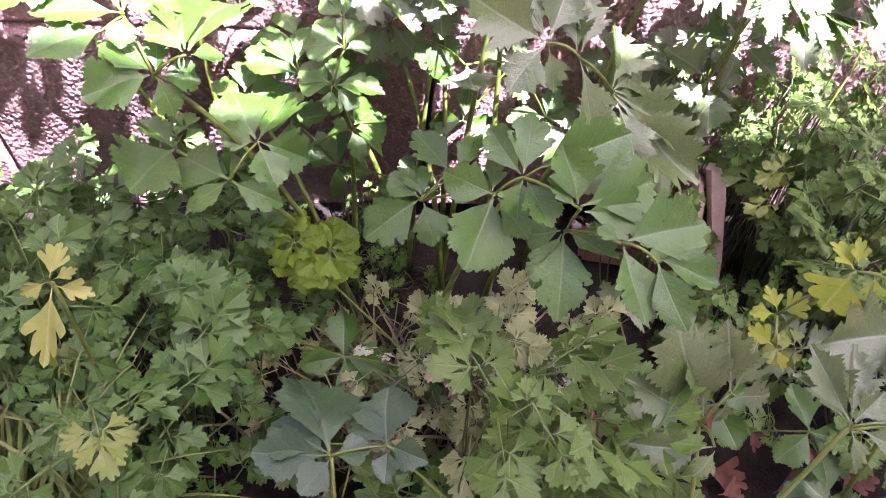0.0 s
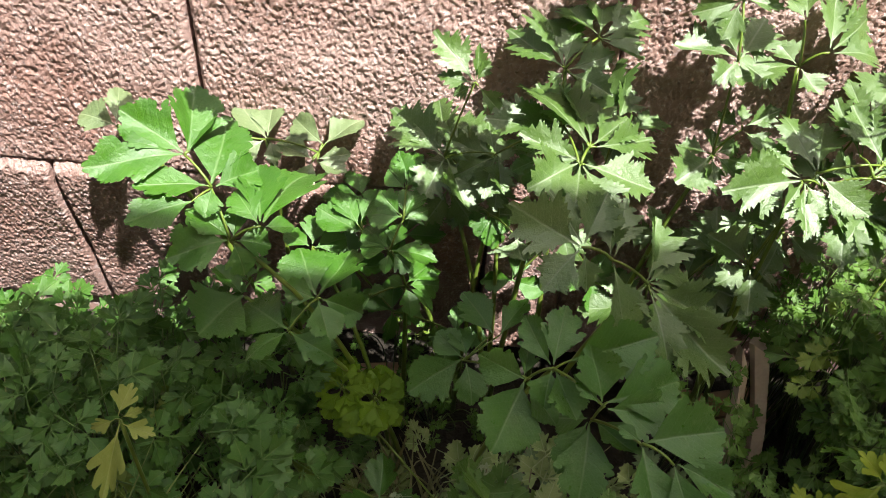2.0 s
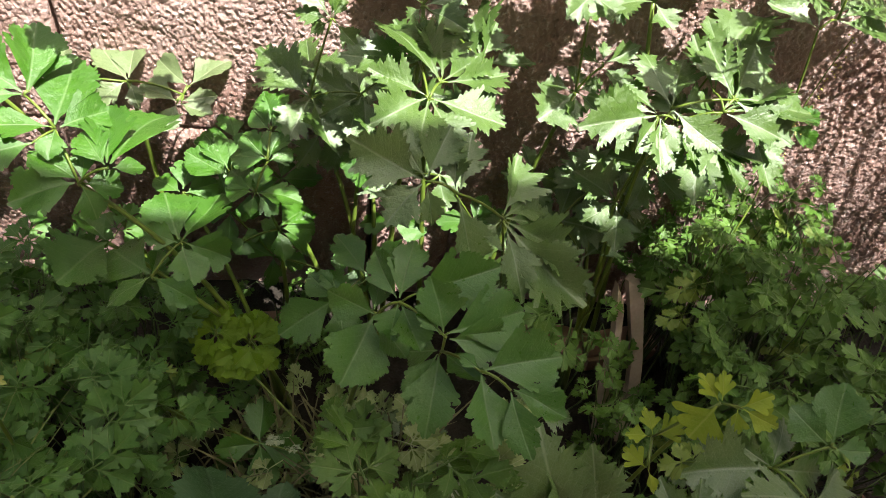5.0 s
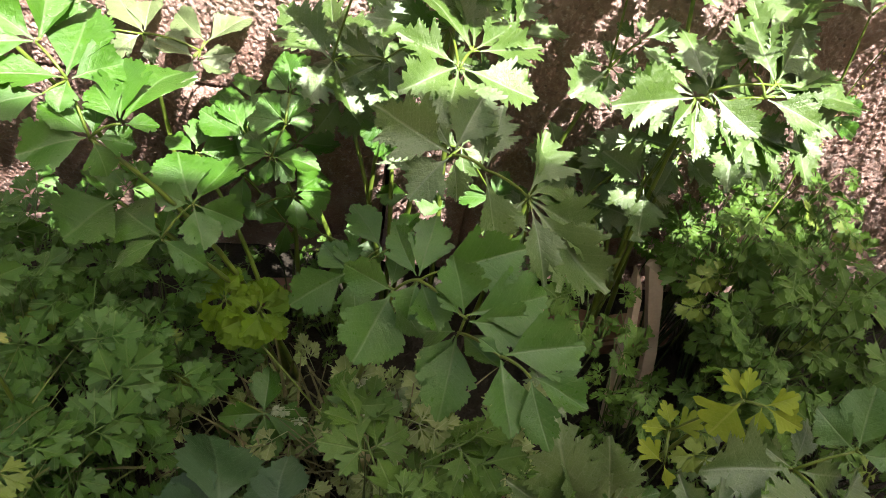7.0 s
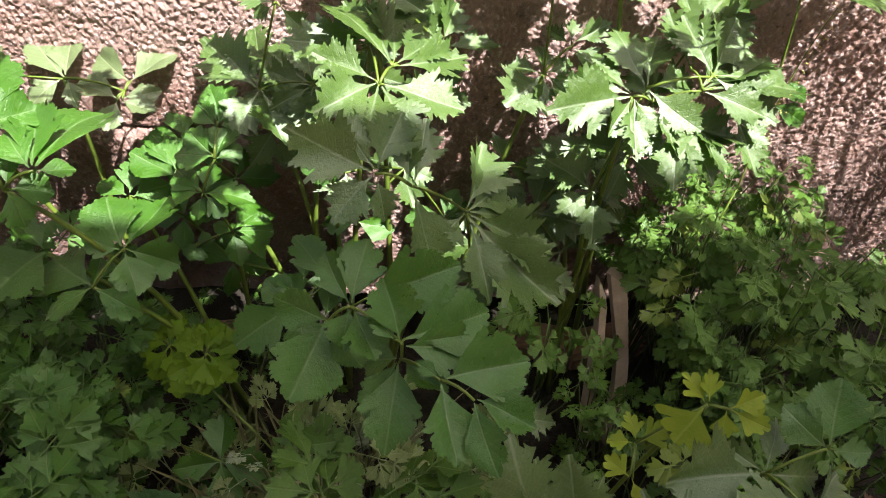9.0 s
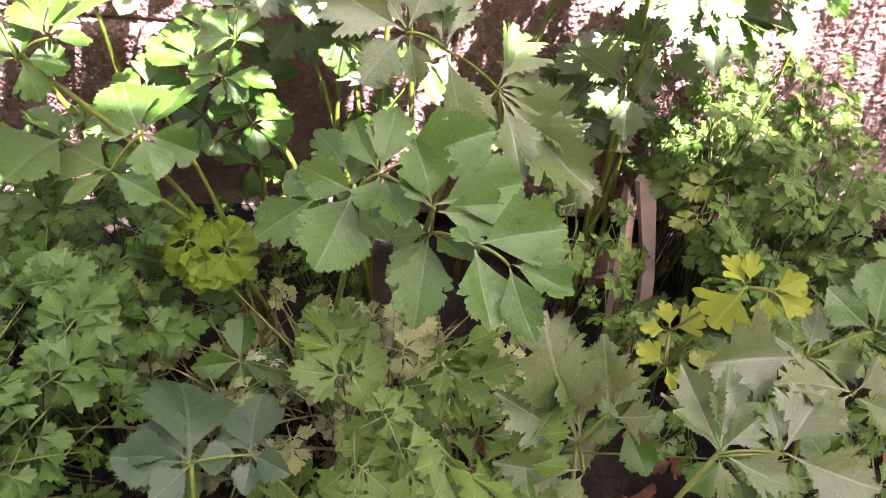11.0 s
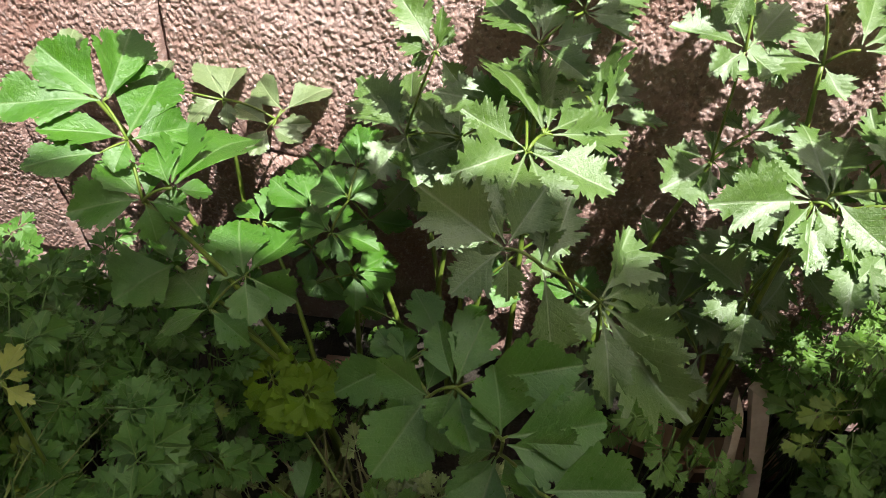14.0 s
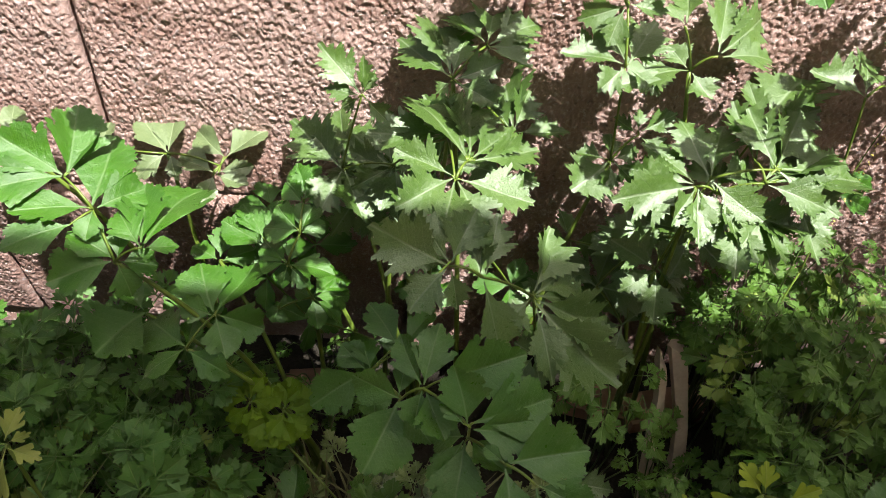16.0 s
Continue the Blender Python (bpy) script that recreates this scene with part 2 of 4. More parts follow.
# one side of a leaflet's rim, base to tip: x, y (tip at y = 1), teeth up to the next point, "s" for a sinus that may be cut deep or shallow
SHAPES = {
    "round": (((0.012, 0, 0), (0.030, 0.10, 0), (0.20, 0.28, 0), (0.34, 0.44, 2), (0.41, 0.60, 2), (0.15, 0.48, 2, "s"), (0.34, 0.73, 3), (0.25, 0.87, 2), (0.12, 0.83, 1, "s"), (0.09, 0.97, 1), (0, 1.0, 0)), 0.038, False, (0.15, 0.9)),
    "heart": (((0.02, 0, 0), (0.05, 0.10, 0), (0.30, 0.30, 2), (0.46, 0.46, 1), (0.20, 0.44, 2, "s"), (0.42, 0.70, 2), (0.36, 0.80, 1), (0.14, 0.68, 2, "s"), (0.20, 0.90, 1), (0.08, 0.98, 1), (0, 1.0, 0)), 0.045, False, (0.2, 0.9)),
    "sharp": (((0.010, 0, 0), (0.026, 0.13, 0), (0.13, 0.28, 2), (0.30, 0.42, 3), (0.44, 0.62, 1), (0.16, 0.46, 2, "s"), (0.26, 0.64, 3), (0.33, 0.80, 1), (0.11, 0.66, 2, "s"), (0.16, 0.88, 2), (0.06, 0.84, 1, "s"), (0, 1.0, 0)), 0.050, True, (0.4, 1.0)),
    "dusk": (((0.012, 0, 0), (0.030, 0.10, 0), (0.22, 0.26, 2), (0.40, 0.44, 2), (0.43, 0.58, 1), (0.26, 0.54, 2, "s"), (0.33, 0.76, 2), (0.14, 0.74, 1, "s"), (0.14, 0.93, 1), (0, 1.0, 0)), 0.045, True, (0.0, 0.8)),
    "soft": (((0.012, 0, 0), (0.03, 0.16, 0), (0.20, 0.32, 0), (0.44, 0.50, 1), (0.46, 0.60, 1), (0.34, 0.64, 0), (0.16, 0.48, 1, "s"), (0.28, 0.74, 1), (0.27, 0.84, 1), (0.17, 0.86, 0), (0.07, 0.74, 1, "s"), (0.08, 0.96, 0), (0, 1.0, 0)), 0.02, False, (0.3, 0.9)),
    "fine": (((0.03, 0, 0), (0.05, 0.22, 0), (0.22, 0.46, 0), (0.36, 0.68, 0), (0.34, 0.76, 0), (0.16, 0.66, 0, "s"), (0.19, 0.84, 0), (0.17, 0.93, 0), (0.07, 0.84, 0, "s"), (0.04, 0.97, 0), (0, 1.0, 0)), 0.0, True, (0.4, 1.0)),
}

SHAPES["straw"] = SHAPES["soft"]
SHAPES["silver"] = SHAPES["round"]


def rim_side(style, rng, wide):
    """Points (x, y) along one side of a leaflet: lobes that point forward, sinuses, teeth."""
    points, depth, pointed, cuts = SHAPES[style]
    cut = rng.uniform(*cuts)
    ctrl = []
    for i, p in enumerate(points):
        x, y = p[0], p[1]
        if len(p) > 3:
            before, after = points[i - 1], points[i + 1]
            mx, my = (before[0] + after[0]) / 2, (before[1] + after[1]) / 2
            c = min(1.0, max(0.0, cut + rng.uniform(-0.2, 0.2)))
            x, y = mx + (x - mx) * c, my + (y - my) * c
        if 1 < i < len(points) - 1:
            x, y = x * wide * rng.uniform(0.93, 1.07), y + rng.uniform(-0.02, 0.02)
        ctrl.append((x, y, p[2]))
    out = []
    for (x0, y0, teeth), (x1, y1, _) in zip(ctrl, ctrl[1:]):
        dx, dy = x1 - x0, y1 - y0
        length = math.hypot(dx, dy) or 1
        ox, oy = dy / length, -dx / length
        if teeth:
            steps = ((0.0, 0.0), (0.68, 1.0)) if pointed else ((0.0, 0.0), (0.3, 0.8), (0.62, 1.0), (0.86, 0.7))
            for k in range(teeth):
                big = depth * rng.uniform(0.7, 1.25)
                for p, h in steps:
                    t = (k + p) / teeth
                    out.append((x0 + dx * t + (ox + dx / length * 0.5) * h * big, y0 + dy * t + (oy + dy / length * 0.5) * h * big))
        else:
            for k in range(max(1, int(length / 0.13))):
                t = k / max(1, int(length / 0.13))
                out.append((x0 + dx * t, y0 + dy * t))
    out.append((0.0, 1.0))
    return [(max(0.0015, x), y) for x, y in out[:-1]] + [(0.0, 1.0)]


def blade_points(style, rng, cell):
    """Corners (x, y, z, u, v) and triangles of one leaflet: folded along the midrib, curled, quilted between the veins."""
    fold, curl, twist = rng.uniform(0.08, 0.44), rng.uniform(0.04, 0.42), rng.uniform(-0.35, 0.35)
    ph, wav, bend = rng.uniform(0, 6.3), rng.uniform(0.02, 0.055), rng.uniform(-0.09, 0.09)
    quilt = 0.012 if style == "heart" else 0.0035
    right = rim_side(style, rng, rng.uniform(0.88, 1.12))
    left = rim_side(style, rng, rng.uniform(0.88, 1.12))
    rim = right + [(-x, y) for x, y in reversed(left[:-1])]
    inner = [(0.0, cell * (k + 0.5)) for k in range(int(0.96 / cell))]
    for j in range(int(1 / cell)):
        for i in range(1, int(0.5 / cell) + 1):
            for sign in (-1, 1):
                inner.append((sign * cell * (i - 0.25 + 0.5 * (j % 2) - 0.25), cell * (j + 0.5)))
    flat = [Vector(p) for p in rim + inner]
    out = geometry.delaunay_2d_cdt(flat, [], [list(range(len(rim)))], 1, 1e-5)
    corners = []
    for p in out[0]:
        x, y = p
        z = fold * math.sqrt(x * x + 0.0006) - curl * y * y * 0.6 + twist * x * y + wav * math.sin(ph + 8 * x + 5 * y) * y
        z += quilt * math.cos(2 * math.pi * 7 * (y - 0.9 * abs(x))) * min(1.0, 6 * abs(x))
        corners.append((x + bend * y * y, y, z, x, y))
    return corners, out[2]


def add_blade(bm, uv, blade, m, stretch=(1, 1, 1)):
    corners, faces = blade
    verts = {}
    for f in faces:
        for i in f:
            if i not in verts:
                c = corners[i]
                verts[i] = bm.verts.new(m @ Vector((c[0] * stretch[0], c[1] * stretch[1], c[2] * stretch[2])))
        face = bm.faces.new([verts[i] for i in f])
        for loop, i in zip(face.loops, f):
            loop[uv].uv = corners[i][3:]


def blade_mesh(style, seed, mat, cell=0.06):
    rng = random.Random(seed)
    bm = bmesh.new()
    add_blade(bm, bm.loops.layers.uv.new("UVMap"), blade_points(style, rng, cell), Matrix())
    return finish(bm, "leaflet", mat)


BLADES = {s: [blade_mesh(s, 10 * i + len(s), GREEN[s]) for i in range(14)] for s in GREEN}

# ---- ground and walls ----
def ground_mesh():
    bm = bmesh.new()
    xs = [-40, -8, -3] + [-1.6 + 0.03 * i for i in range(104)] + [3, 8, 40]
    ys = [-40, -8, -3, -1.5] + [-0.6 + 0.03 * i for i in range(62)] + [3, 8, 40]
    grid = []
    for y in ys:
        row = []
        for x in xs:
            near = max(0, 1 - max(abs(x), abs(y)) / 1.4)
            z = near * (0.018 * noise.noise((x * 9, y * 9, 1)) + 0.009 * noise.noise((x * 31, y * 31, 4)))
            row.append(bm.verts.new((x, y, z)))
        grid.append(row)
    for r0, r1 in zip(grid, grid[1:]):
        for i in range(len(xs) - 1):
            bm.faces.new((r0[i], r0[i + 1], r1[i + 1], r1[i]))
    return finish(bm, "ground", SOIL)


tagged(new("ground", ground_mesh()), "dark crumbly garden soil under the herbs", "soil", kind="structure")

WALL_Y = 0.715


def rough_height(x, z):
    """Relief of the hammered stone face, in metres."""
    h = 0.0030 * noise.noise((x * 14, 3.1, z * 16))
    h += (0.0036 + 0.0016 * noise.noise((x * 11, 6.1, z * 9))) * abs(noise.noise((x * 190 + z * 30, 7.7, z * 105)))
    h += 0.0026 * abs(noise.noise((x * 300, 1.3, z * 230)))
    h += 0.0016 * noise.noise((x * 470, 4.4, z * 430))
    return h


def block_mesh(x0, x1, z0, z1, step, lean=0.0, worn=0.005, back=0.0):
    """One stone block with a hammered face, chipped edges and plain sides."""
    nx, nz = max(2, int((x1 - x0) / step)), max(2, int((z1 - z0) / step))
    verts, faces = [], []
    for j in range(nz + 1):
        z = z0 + (z1 - z0) * j / nz
        for i in range(nx + 1):
            x = x0 + (x1 - x0) * i / nx
            edge = 0.008 * max(0, 1 - min(x - x0, x1 - x) / 0.007) ** 2 + 0.0025 * max(0, 1 - (z - z0) / 0.005) ** 2 + 0.6 * worn * max(0, 1 - (z1 - z) / (worn * (1 + 0.5 * noise.noise((x * 30, 2, 5))))) ** 2
            verts.append((x, WALL_Y + back - 0.05 * lean + lean * (z1 - z) + rough_height(x, z) + edge, z))
    for j in range(nz):
        for i in range(nx):
            a = j * (nx + 1) + i
            faces.append((a, a + 1, a + nx + 2, a + nx + 1))
    border = [i for i in range(nx + 1)] + [j * (nx + 1) + nx for j in range(1, nz + 1)] + [nz * (nx + 1) + i for i in range(nx - 1, -1, -1)] + [j * (nx + 1) for j in range(nz - 1, 0, -1)]
    k = len(verts)
    verts += [(verts[b][0], WALL_Y + 0.2, verts[b][2]) for b in border]
    for i, b in enumerate(border):
        j = (i + 1) % len(border)
        faces.append((b, k + i, k + j, border[j]))
    me = bpy.data.meshes.new("stone_block")
    me.from_pydata(verts, [], faces)
    me.materials.append(STONE)
    for p in me.polygons:
        p.use_smooth = True
    return me


def box_mesh(name, lo, hi, mat, bevel=0.0):
    bm = bmesh.new()
    bmesh.ops.create_cube(bm, size=1)
    for v in bm.verts:
        v.co = Vector([lo[i] + (hi[i] - lo[i]) * (v.co[i] + 0.5) for i in range(3)])
    if bevel:
        bmesh.ops.bevel(bm, geom=bm.edges[:], offset=bevel, segments=2, affect="EDGES")
    return finish(bm, name, mat, False)


wall = tagged(new("wall_north", box_mesh("wall_north", (-4, WALL_Y + 0.07, -0.1), (4, WALL_Y + 0.24, 1.32), MORTAR)), "rough pinkish-brown stone block garden wall in running bond", "wall", kind="structure")
COURSES = (
    (-0.05, 0.040, (-3.9, -2.1, -1.3, -0.62, -0.20, 0.34, 1.1, 2.2, 3.9)),
    (0.043, 0.318, (-3.9, -2.6, -1.50, -0.975, -0.453, 0.083)),
    (0.321, 0.655, (-3.9, -2.4, -1.31, -0.78, -0.254, 0.19)),
    (0.043, 0.318, (0.083, 0.19)),
    (0.043, 0.655, (0.19, 1.3, 2.1, 3.0, 3.9)),
    (0.658, 0.93, (-3.9, -2.2, -0.98, -0.448, 0.082, 0.612, 1.14, 2.4, 3.9)),
    (0.933, 1.16, (-3.9, -2.5, -1.3, -0.254, 0.806, 2.0, 3.9)),
    (1.163, 1.31, (-3.9, -2.2, -0.9, 0.35, 1.6, 3.9)),
)
for z0, z1, joints in COURSES:
    for x0, x1 in zip(joints, joints[1:]):
        seen = -1.0 < x0 and x1 < 1.4 and 0.0 < z0 < 0.62
        ledge = z1 == 0.318 and x0 != 0.083
        part("stone_block", block_mesh(x0 + (0.0004 if x0 == 0.19 else 0.0025), x1 - (0.0004 if x1 == 0.19 else 0.0025), z0, z1, 0.00145 if seen else 0.03, 0.16 if ledge else 0.0, 0.02 if ledge else 0.002 if z1 < 0.33 else 0.006, 0.045 if z0 < 0 else 0.0), wall)

# an unseen board on posts, added high above to shade the bed's front
SHADE_MESH = box_mesh("shade_board", (-5.0, -1.25, 2.3), (5.0, -0.236, 2.42), PLASTER, 0.01)
shade_ob = tagged(new("shade_board", SHADE_MESH), "added unseen board that shades the front of the bed", "roof", kind="structure")
shade_ob.matrix_basis = Matrix.Translation((0.65, -0.236, 0)) @ pose(0, 0, 0, 0, 0, 3.5) @ Matrix.Translation((-0.65, 0.236, 0))
for x in (-4.6, -2.4, 2.4, 4.6):
    part("shade_post", box_mesh("shade_post", (x - 0.06, -0.62, -0.05), (x + 0.06, -0.50, 2.297), PLASTER, 0.008), shade_ob)

# wall added out of view to keep southern sky light off the bed
BLOCKER_MESH = box_mesh("sky_blocker", (-9.0, -2.45, -0.1), (9.0, -2.2, 3.0), RENDERED, 0.01)
tagged(new("sky_blocker", BLOCKER_MESH), "added unseen beige wall that blocks the southern sky", "wall", kind="structure")

# unseen beige slab, added to throw warm sunlight back onto the herbs
BOUNCE_MESH = box_mesh("bounce_slab", (-30, -30, -0.2), (30, -0.42, 0.015), BOUNCE, 0.01)
tagged(new("bounce_slab", BOUNCE_MESH), "added beige slab that bounces warm sun onto the bed", "paving", kind="structure")


# ---- tall herbs ----
NODES = []
# leaves turn their faces out of the bed, towards the light
GLARE = Vector((0.156, -0.54, 0.83))
WIDEN = {"round": 1.58, "sharp": 1.72, "soft": 1.55, "heart": 1.4, "dusk": 1.6, "straw": 1.9, "silver": 1.5}


def herb(name, label, category, x, y):
    """A herb rooted at (x, y): an Empty that carries its leaves."""
    ob = new(name)
    ob.empty_display_size = 0.05
    ob.location = (x, y, 0)
    return tagged(ob, label, category, "herbs along the wall")


def leaf(plant, style, at, normal, leaflets, foot=0):
    """A compound leaf: its stalk, and leaflets given as (u, v, turn, length in mm, width ratio) in the leaf's own plane."""
    rng = random.Random(len(NODES) * 7 + 3)
    root = plant.location.copy()
    at, n = Vector(at), Vector(normal).normalized()
    e1 = (Vector((1, 0, 0)) - n * n.x).normalized()
    e2 = n.cross(e1)
    bm = bmesh.new()
    if foot:
        low = min(NODES, key=lambda p: (p - at).length) if foot == "near" else NODES[foot]
        tube(bm, [p - root for p in bow(low, at - n * 0.002, (0, 0, 0.004), 4)], (0.0014, 0.0011))
    else:
        side = at - root
        side.z = 0
        tube(bm, bow((rng.uniform(-0.012, 0.012), rng.uniform(-0.012, 0.012), -0.01), at - n * 0.002 - root, side * -0.12 + Vector((0, 0, 0.02 + 0.12 * side.length)), 9), (0.0040, 0.0020) if root.y > 0.45 else (0.0026, 0.0018), 8)
    spots = []
    for u, v, turn, length, width in leaflets:
        b = at + e1 * (u / 1000) + e2 * (v / 1000)
        d = e1 * math.cos(radians(turn)) + e2 * math.sin(radians(turn))
        if (b - at).length > 0.004:
            tube(bm, [p - root for p in bow(at - n * 0.002, b, (0, 0, 0.001), 3)], (0.0012, 0.0008), 5)
        spots.append((b, d, length / 1000, width))
        if style == "heart":
            for swing in (-38, 34):
                q = Matrix.Rotation(radians(swing + rng.uniform(-12, 12)), 3, n)
                spots.append((b + d * 0.006 + n * rng.uniform(-0.004, 0.007), q @ d, length * rng.uniform(0.55, 0.8) / 1000, width * 1.1))
    NODES.append(at)
    stalk = part("leaf_stalk", finish(bm, "leaf_stalk", STALK), plant)
    for b, d, length, width in spots:
        z = (n * (0.36 if at.z > 0.39 else 0.58) + GLARE * (0.95 if at.z > 0.39 else 0.55) + 0.55 * Vector((rng.uniform(-1, 1), rng.uniform(-1, 1), rng.uniform(-0.5, 0.5)))).normalized()
        x = d.cross(z).normalized()
        z = x.cross(d)
        m = Matrix((x, d, z)).transposed().to_4x4()
        m.translation = b - root
        k = length * 1.08
        part("leaflet", rng.choice(BLADES[style]), stalk, "", m @ Matrix.Diagonal((width * WIDEN[style] * k, k, k, 1)))


ANGELICA = "tall herb with sharply toothed dull green leaflets by the stone wall"
plant_a = herb("lovage_plant", "glossy broad-leaved lovage arching towards the sunlit wall", "herb", 0.0, 0.53)
plant_w = herb("young_shoot", "shoot with leaves coloured pale for glare against the sunlit wall", "herb", -0.16, 0.67)
plant_s = herb("young_shoot", "upright bright green shoot with small rounded leaflets", "herb", -0.005, 0.6)
plant_g = herb("young_shoot", "thin shoot with small fresh leaves against the wall", "herb", 0.05, 0.64)
plant_i = herb("angelica_plant", ANGELICA, "herb", 0.1, 0.6)
plant_j = herb("angelica_plant", "serrated-leaved herb with dull leaves hanging in shade", "herb", 0.13, 0.53)
plant_k = herb("lovage_plant", "dark green lovage with broad leaves spread in shade", "herb", 0.07, 0.46)
plant_n = herb("angelica_plant", "sunlit herb with pale glaring toothed leaves", "herb", 0.37, 0.6)
plant_z = herb("angelica_plant", "tall thin-stalked herb with toothed leaves in sun", "herb", 0.4, 0.64)
plant_f = herb("angelica_plant", "herb leaning along the wall with toothed leaves", "herb", 0.43, 0.63)
plant_stem = herb("angelica_plant", "upright ribbed green stem with whorled toothed leaves", "herb", 0.22, 0.63)
plant_x = herb("angelica_plant", "tall herb with half-shaded toothed leaves near the wall", "herb", 0.15, 0.64)
plant_m = herb("lovage_plant", "low lovage, broad leaves coloured bluish dark for deep shade", "herb", -0.02, 0.2)
plant_o = herb("angelica_plant", "low serrated herb with greyish green leaves in shade", "herb", 0.26, 0.15)
plant_r = herb("angelica_plant", "greyish serrated herb over brown leaf litter", "herb", 0.5, 0.26)
plant_u = herb("yellowing_herb", "small herb with yellow rounded lobed leaves", "herb", 0.34, 0.36)
plant_v = herb("celery_heart", "crinkled yellow-green young celery leaves low in the bed", "herb", -0.04, 0.53)
plant_y = herb("yellowing_herb", "fading yellow-green herb among the parsley", "herb", -0.25, 0.37)
plant_shade = herb("angelica_plant", "added unseen herb whose feathery yellow umbels dapple the wall", "herb", 0.90, 0.60)
leaf(plant_a, "round", (-0.169, 0.507, 0.414), (0.41, -0.65, 0.65), [(-3, 0, -163, 49, 0.65), (-1, 3, 148, 40, 0.65), (2, 3, 87, 28, 0.60), (3, -3, -59, 28, 0.80), (5, 0, 3, 29, 0.70)])
leaf(plant_a, "round", (-0.139, 0.507, 0.436), (0.40, -0.06, 0.92), [(-3, 0, 136, 41, 0.60), (-2, 3, 103, 64, 0.50), (1, 3, 82, 95, 0.55), (3, 0, 28, 26, 0.50)], -1)
leaf(plant_a, "round", (-0.188, 0.534, 0.452), (0.46, -0.30, 0.83), [(-5, 0, -167, 55, 0.55), (-1, 3, 88, 74, 0.60), (3, 2, 47, 47, 0.55), (0, -2, -88, 25, 0.70), (-14, -20, -146, 51, 0.60)], -2)
leaf(plant_a, "round", (-0.214, 0.552, 0.473), (0.46, -0.30, 0.83), [(-2, -1, -155, 73, 0.50), (-2, 1, 158, 58, 0.60), (1, 4, 94, 65, 0.60), (3, 4, 81, 47, 0.45)], -1)
leaf(plant_a, "round", (-0.178, 0.543, 0.302), (0.20, -0.01, 0.98), [(-1, -1, -124, 59, 0.85), (-3, 2, 141, 44, 0.50)])
leaf(plant_a, "round", (-0.122, 0.496, 0.307), (-0.07, -0.04, 1.00), [(-3, 3, 147, 63, 0.65), (-2, -1, -142, 43, 0.60), (3, -3, -29, 47, 0.50), (-1, 3, 89, 31, 0.50)])
leaf(plant_a, "round", (-0.097, 0.523, 0.330), (0.46, -0.15, 0.88), [(-2, 2, 121, 55, 0.75), (2, 5, 69, 66, 0.65), (-3, -2, 178, 30, 0.70), (5, 0, 3, 43, 0.65), (2, -4, -64, 39, 0.70)], -1)
leaf(plant_w, "silver", (-0.176, 0.681, 0.404), (0.01, -0.42, 0.91), [(0, 1, 133, 54, 0.55), (1, 3, 93, 45, 0.60), (-3, -2, -137, 35, 0.60), (4, -2, -70, 25, 0.60), (-70, -1, 92, 33, 0.70)])
leaf(plant_w, "silver", (-0.118, 0.672, 0.399), (0.01, -0.42, 0.91), [(-6, -9, 154, 42, 0.60), (3, 11, 144, 47, 0.50), (6, 11, 49, 49, 0.60), (-5, -13, -101, 28, 0.60), (0, -12, -20, 31, 0.60), (1, -8, 14, 32, 0.50)], -1)
leaf(plant_w, "silver", (-0.319, 0.645, 0.433), (0.00, -0.42, 0.91), [(-1, -1, 160, 40, 0.70), (0, 1, 98, 43, 0.50)])
leaf(plant_s, "round", (-0.012, 0.583, 0.295), (0.48, -0.20, 0.85), [(3, 2, 22, 41, 0.65), (1, 4, 56, 51, 0.60), (-3, 0, 168, 16, 0.90), (0, -3, -65, 29, 0.75), (4, -2, -15, 35, 0.60)])
leaf(plant_s, "round", (-0.029, 0.566, 0.363), (-0.23, -0.49, 0.84), [(-4, 0, 169, 27, 0.70), (-3, 2, 139, 33, 0.75), (2, -1, -1, 42, 0.60), (4, -4, -42, 24, 0.70), (2, 2, 79, 26, 0.70), (-1, -4, -96, 19, 0.60)], -1)
leaf(plant_s, "round", (-0.018, 0.585, 0.389), (0.02, -0.47, 0.88), [(2, 0, 31, 23, 0.75), (2, 3, 79, 28, 0.80), (-2, 2, 177, 33, 0.70), (-4, 5, 138, 30, 0.70)], -1)
leaf(plant_s, "round", (-0.018, 0.614, 0.405), (0.02, -0.47, 0.88), [(-2, 0, 133, 25, 0.70), (1, 3, 52, 26, 0.70), (1, 4, 89, 39, 0.60), (3, -1, 25, 21, 0.70), (-1, 4, 105, 36, 0.50)], -1)
leaf(plant_s, "round", (-0.053, 0.584, 0.270), (0.00, -0.42, 0.91), [(3, 5, -109, 18, 1.10), (0, 5, 27, 17, 0.80), (-1, 3, -155, 11, 0.90)], -4)
leaf(plant_s, "round", (-0.063, 0.619, 0.333), (0.00, -0.42, 0.91), [(-5, 2, 152, 51, 0.55), (-7, 10, 120, 45, 0.60), (-4, 15, 76, 44, 0.50)], -4)
leaf(plant_g, "round", (0.072, 0.635, 0.362), (0.00, -0.71, 0.71), [(-3, -1, -150, 20, 0.90), (-2, -3, -102, 24, 0.90), (1, -3, -74, 31, 0.80), (3, -2, -37, 22, 0.80)])
leaf(plant_g, "sharp", (0.100, 0.605, 0.360), (0.00, -0.71, 0.71), [(1, -1, -81, 23, 1.60)], -1)
leaf(plant_i, "sharp", (0.124, 0.598, 0.506), (0.12, -0.33, 0.94), [(-3, 1, -177, 65, 0.42), (0, 4, 117, 45, 0.42), (-3, 2, 165, 49, 0.40), (2, 5, 85, 46, 0.35)])
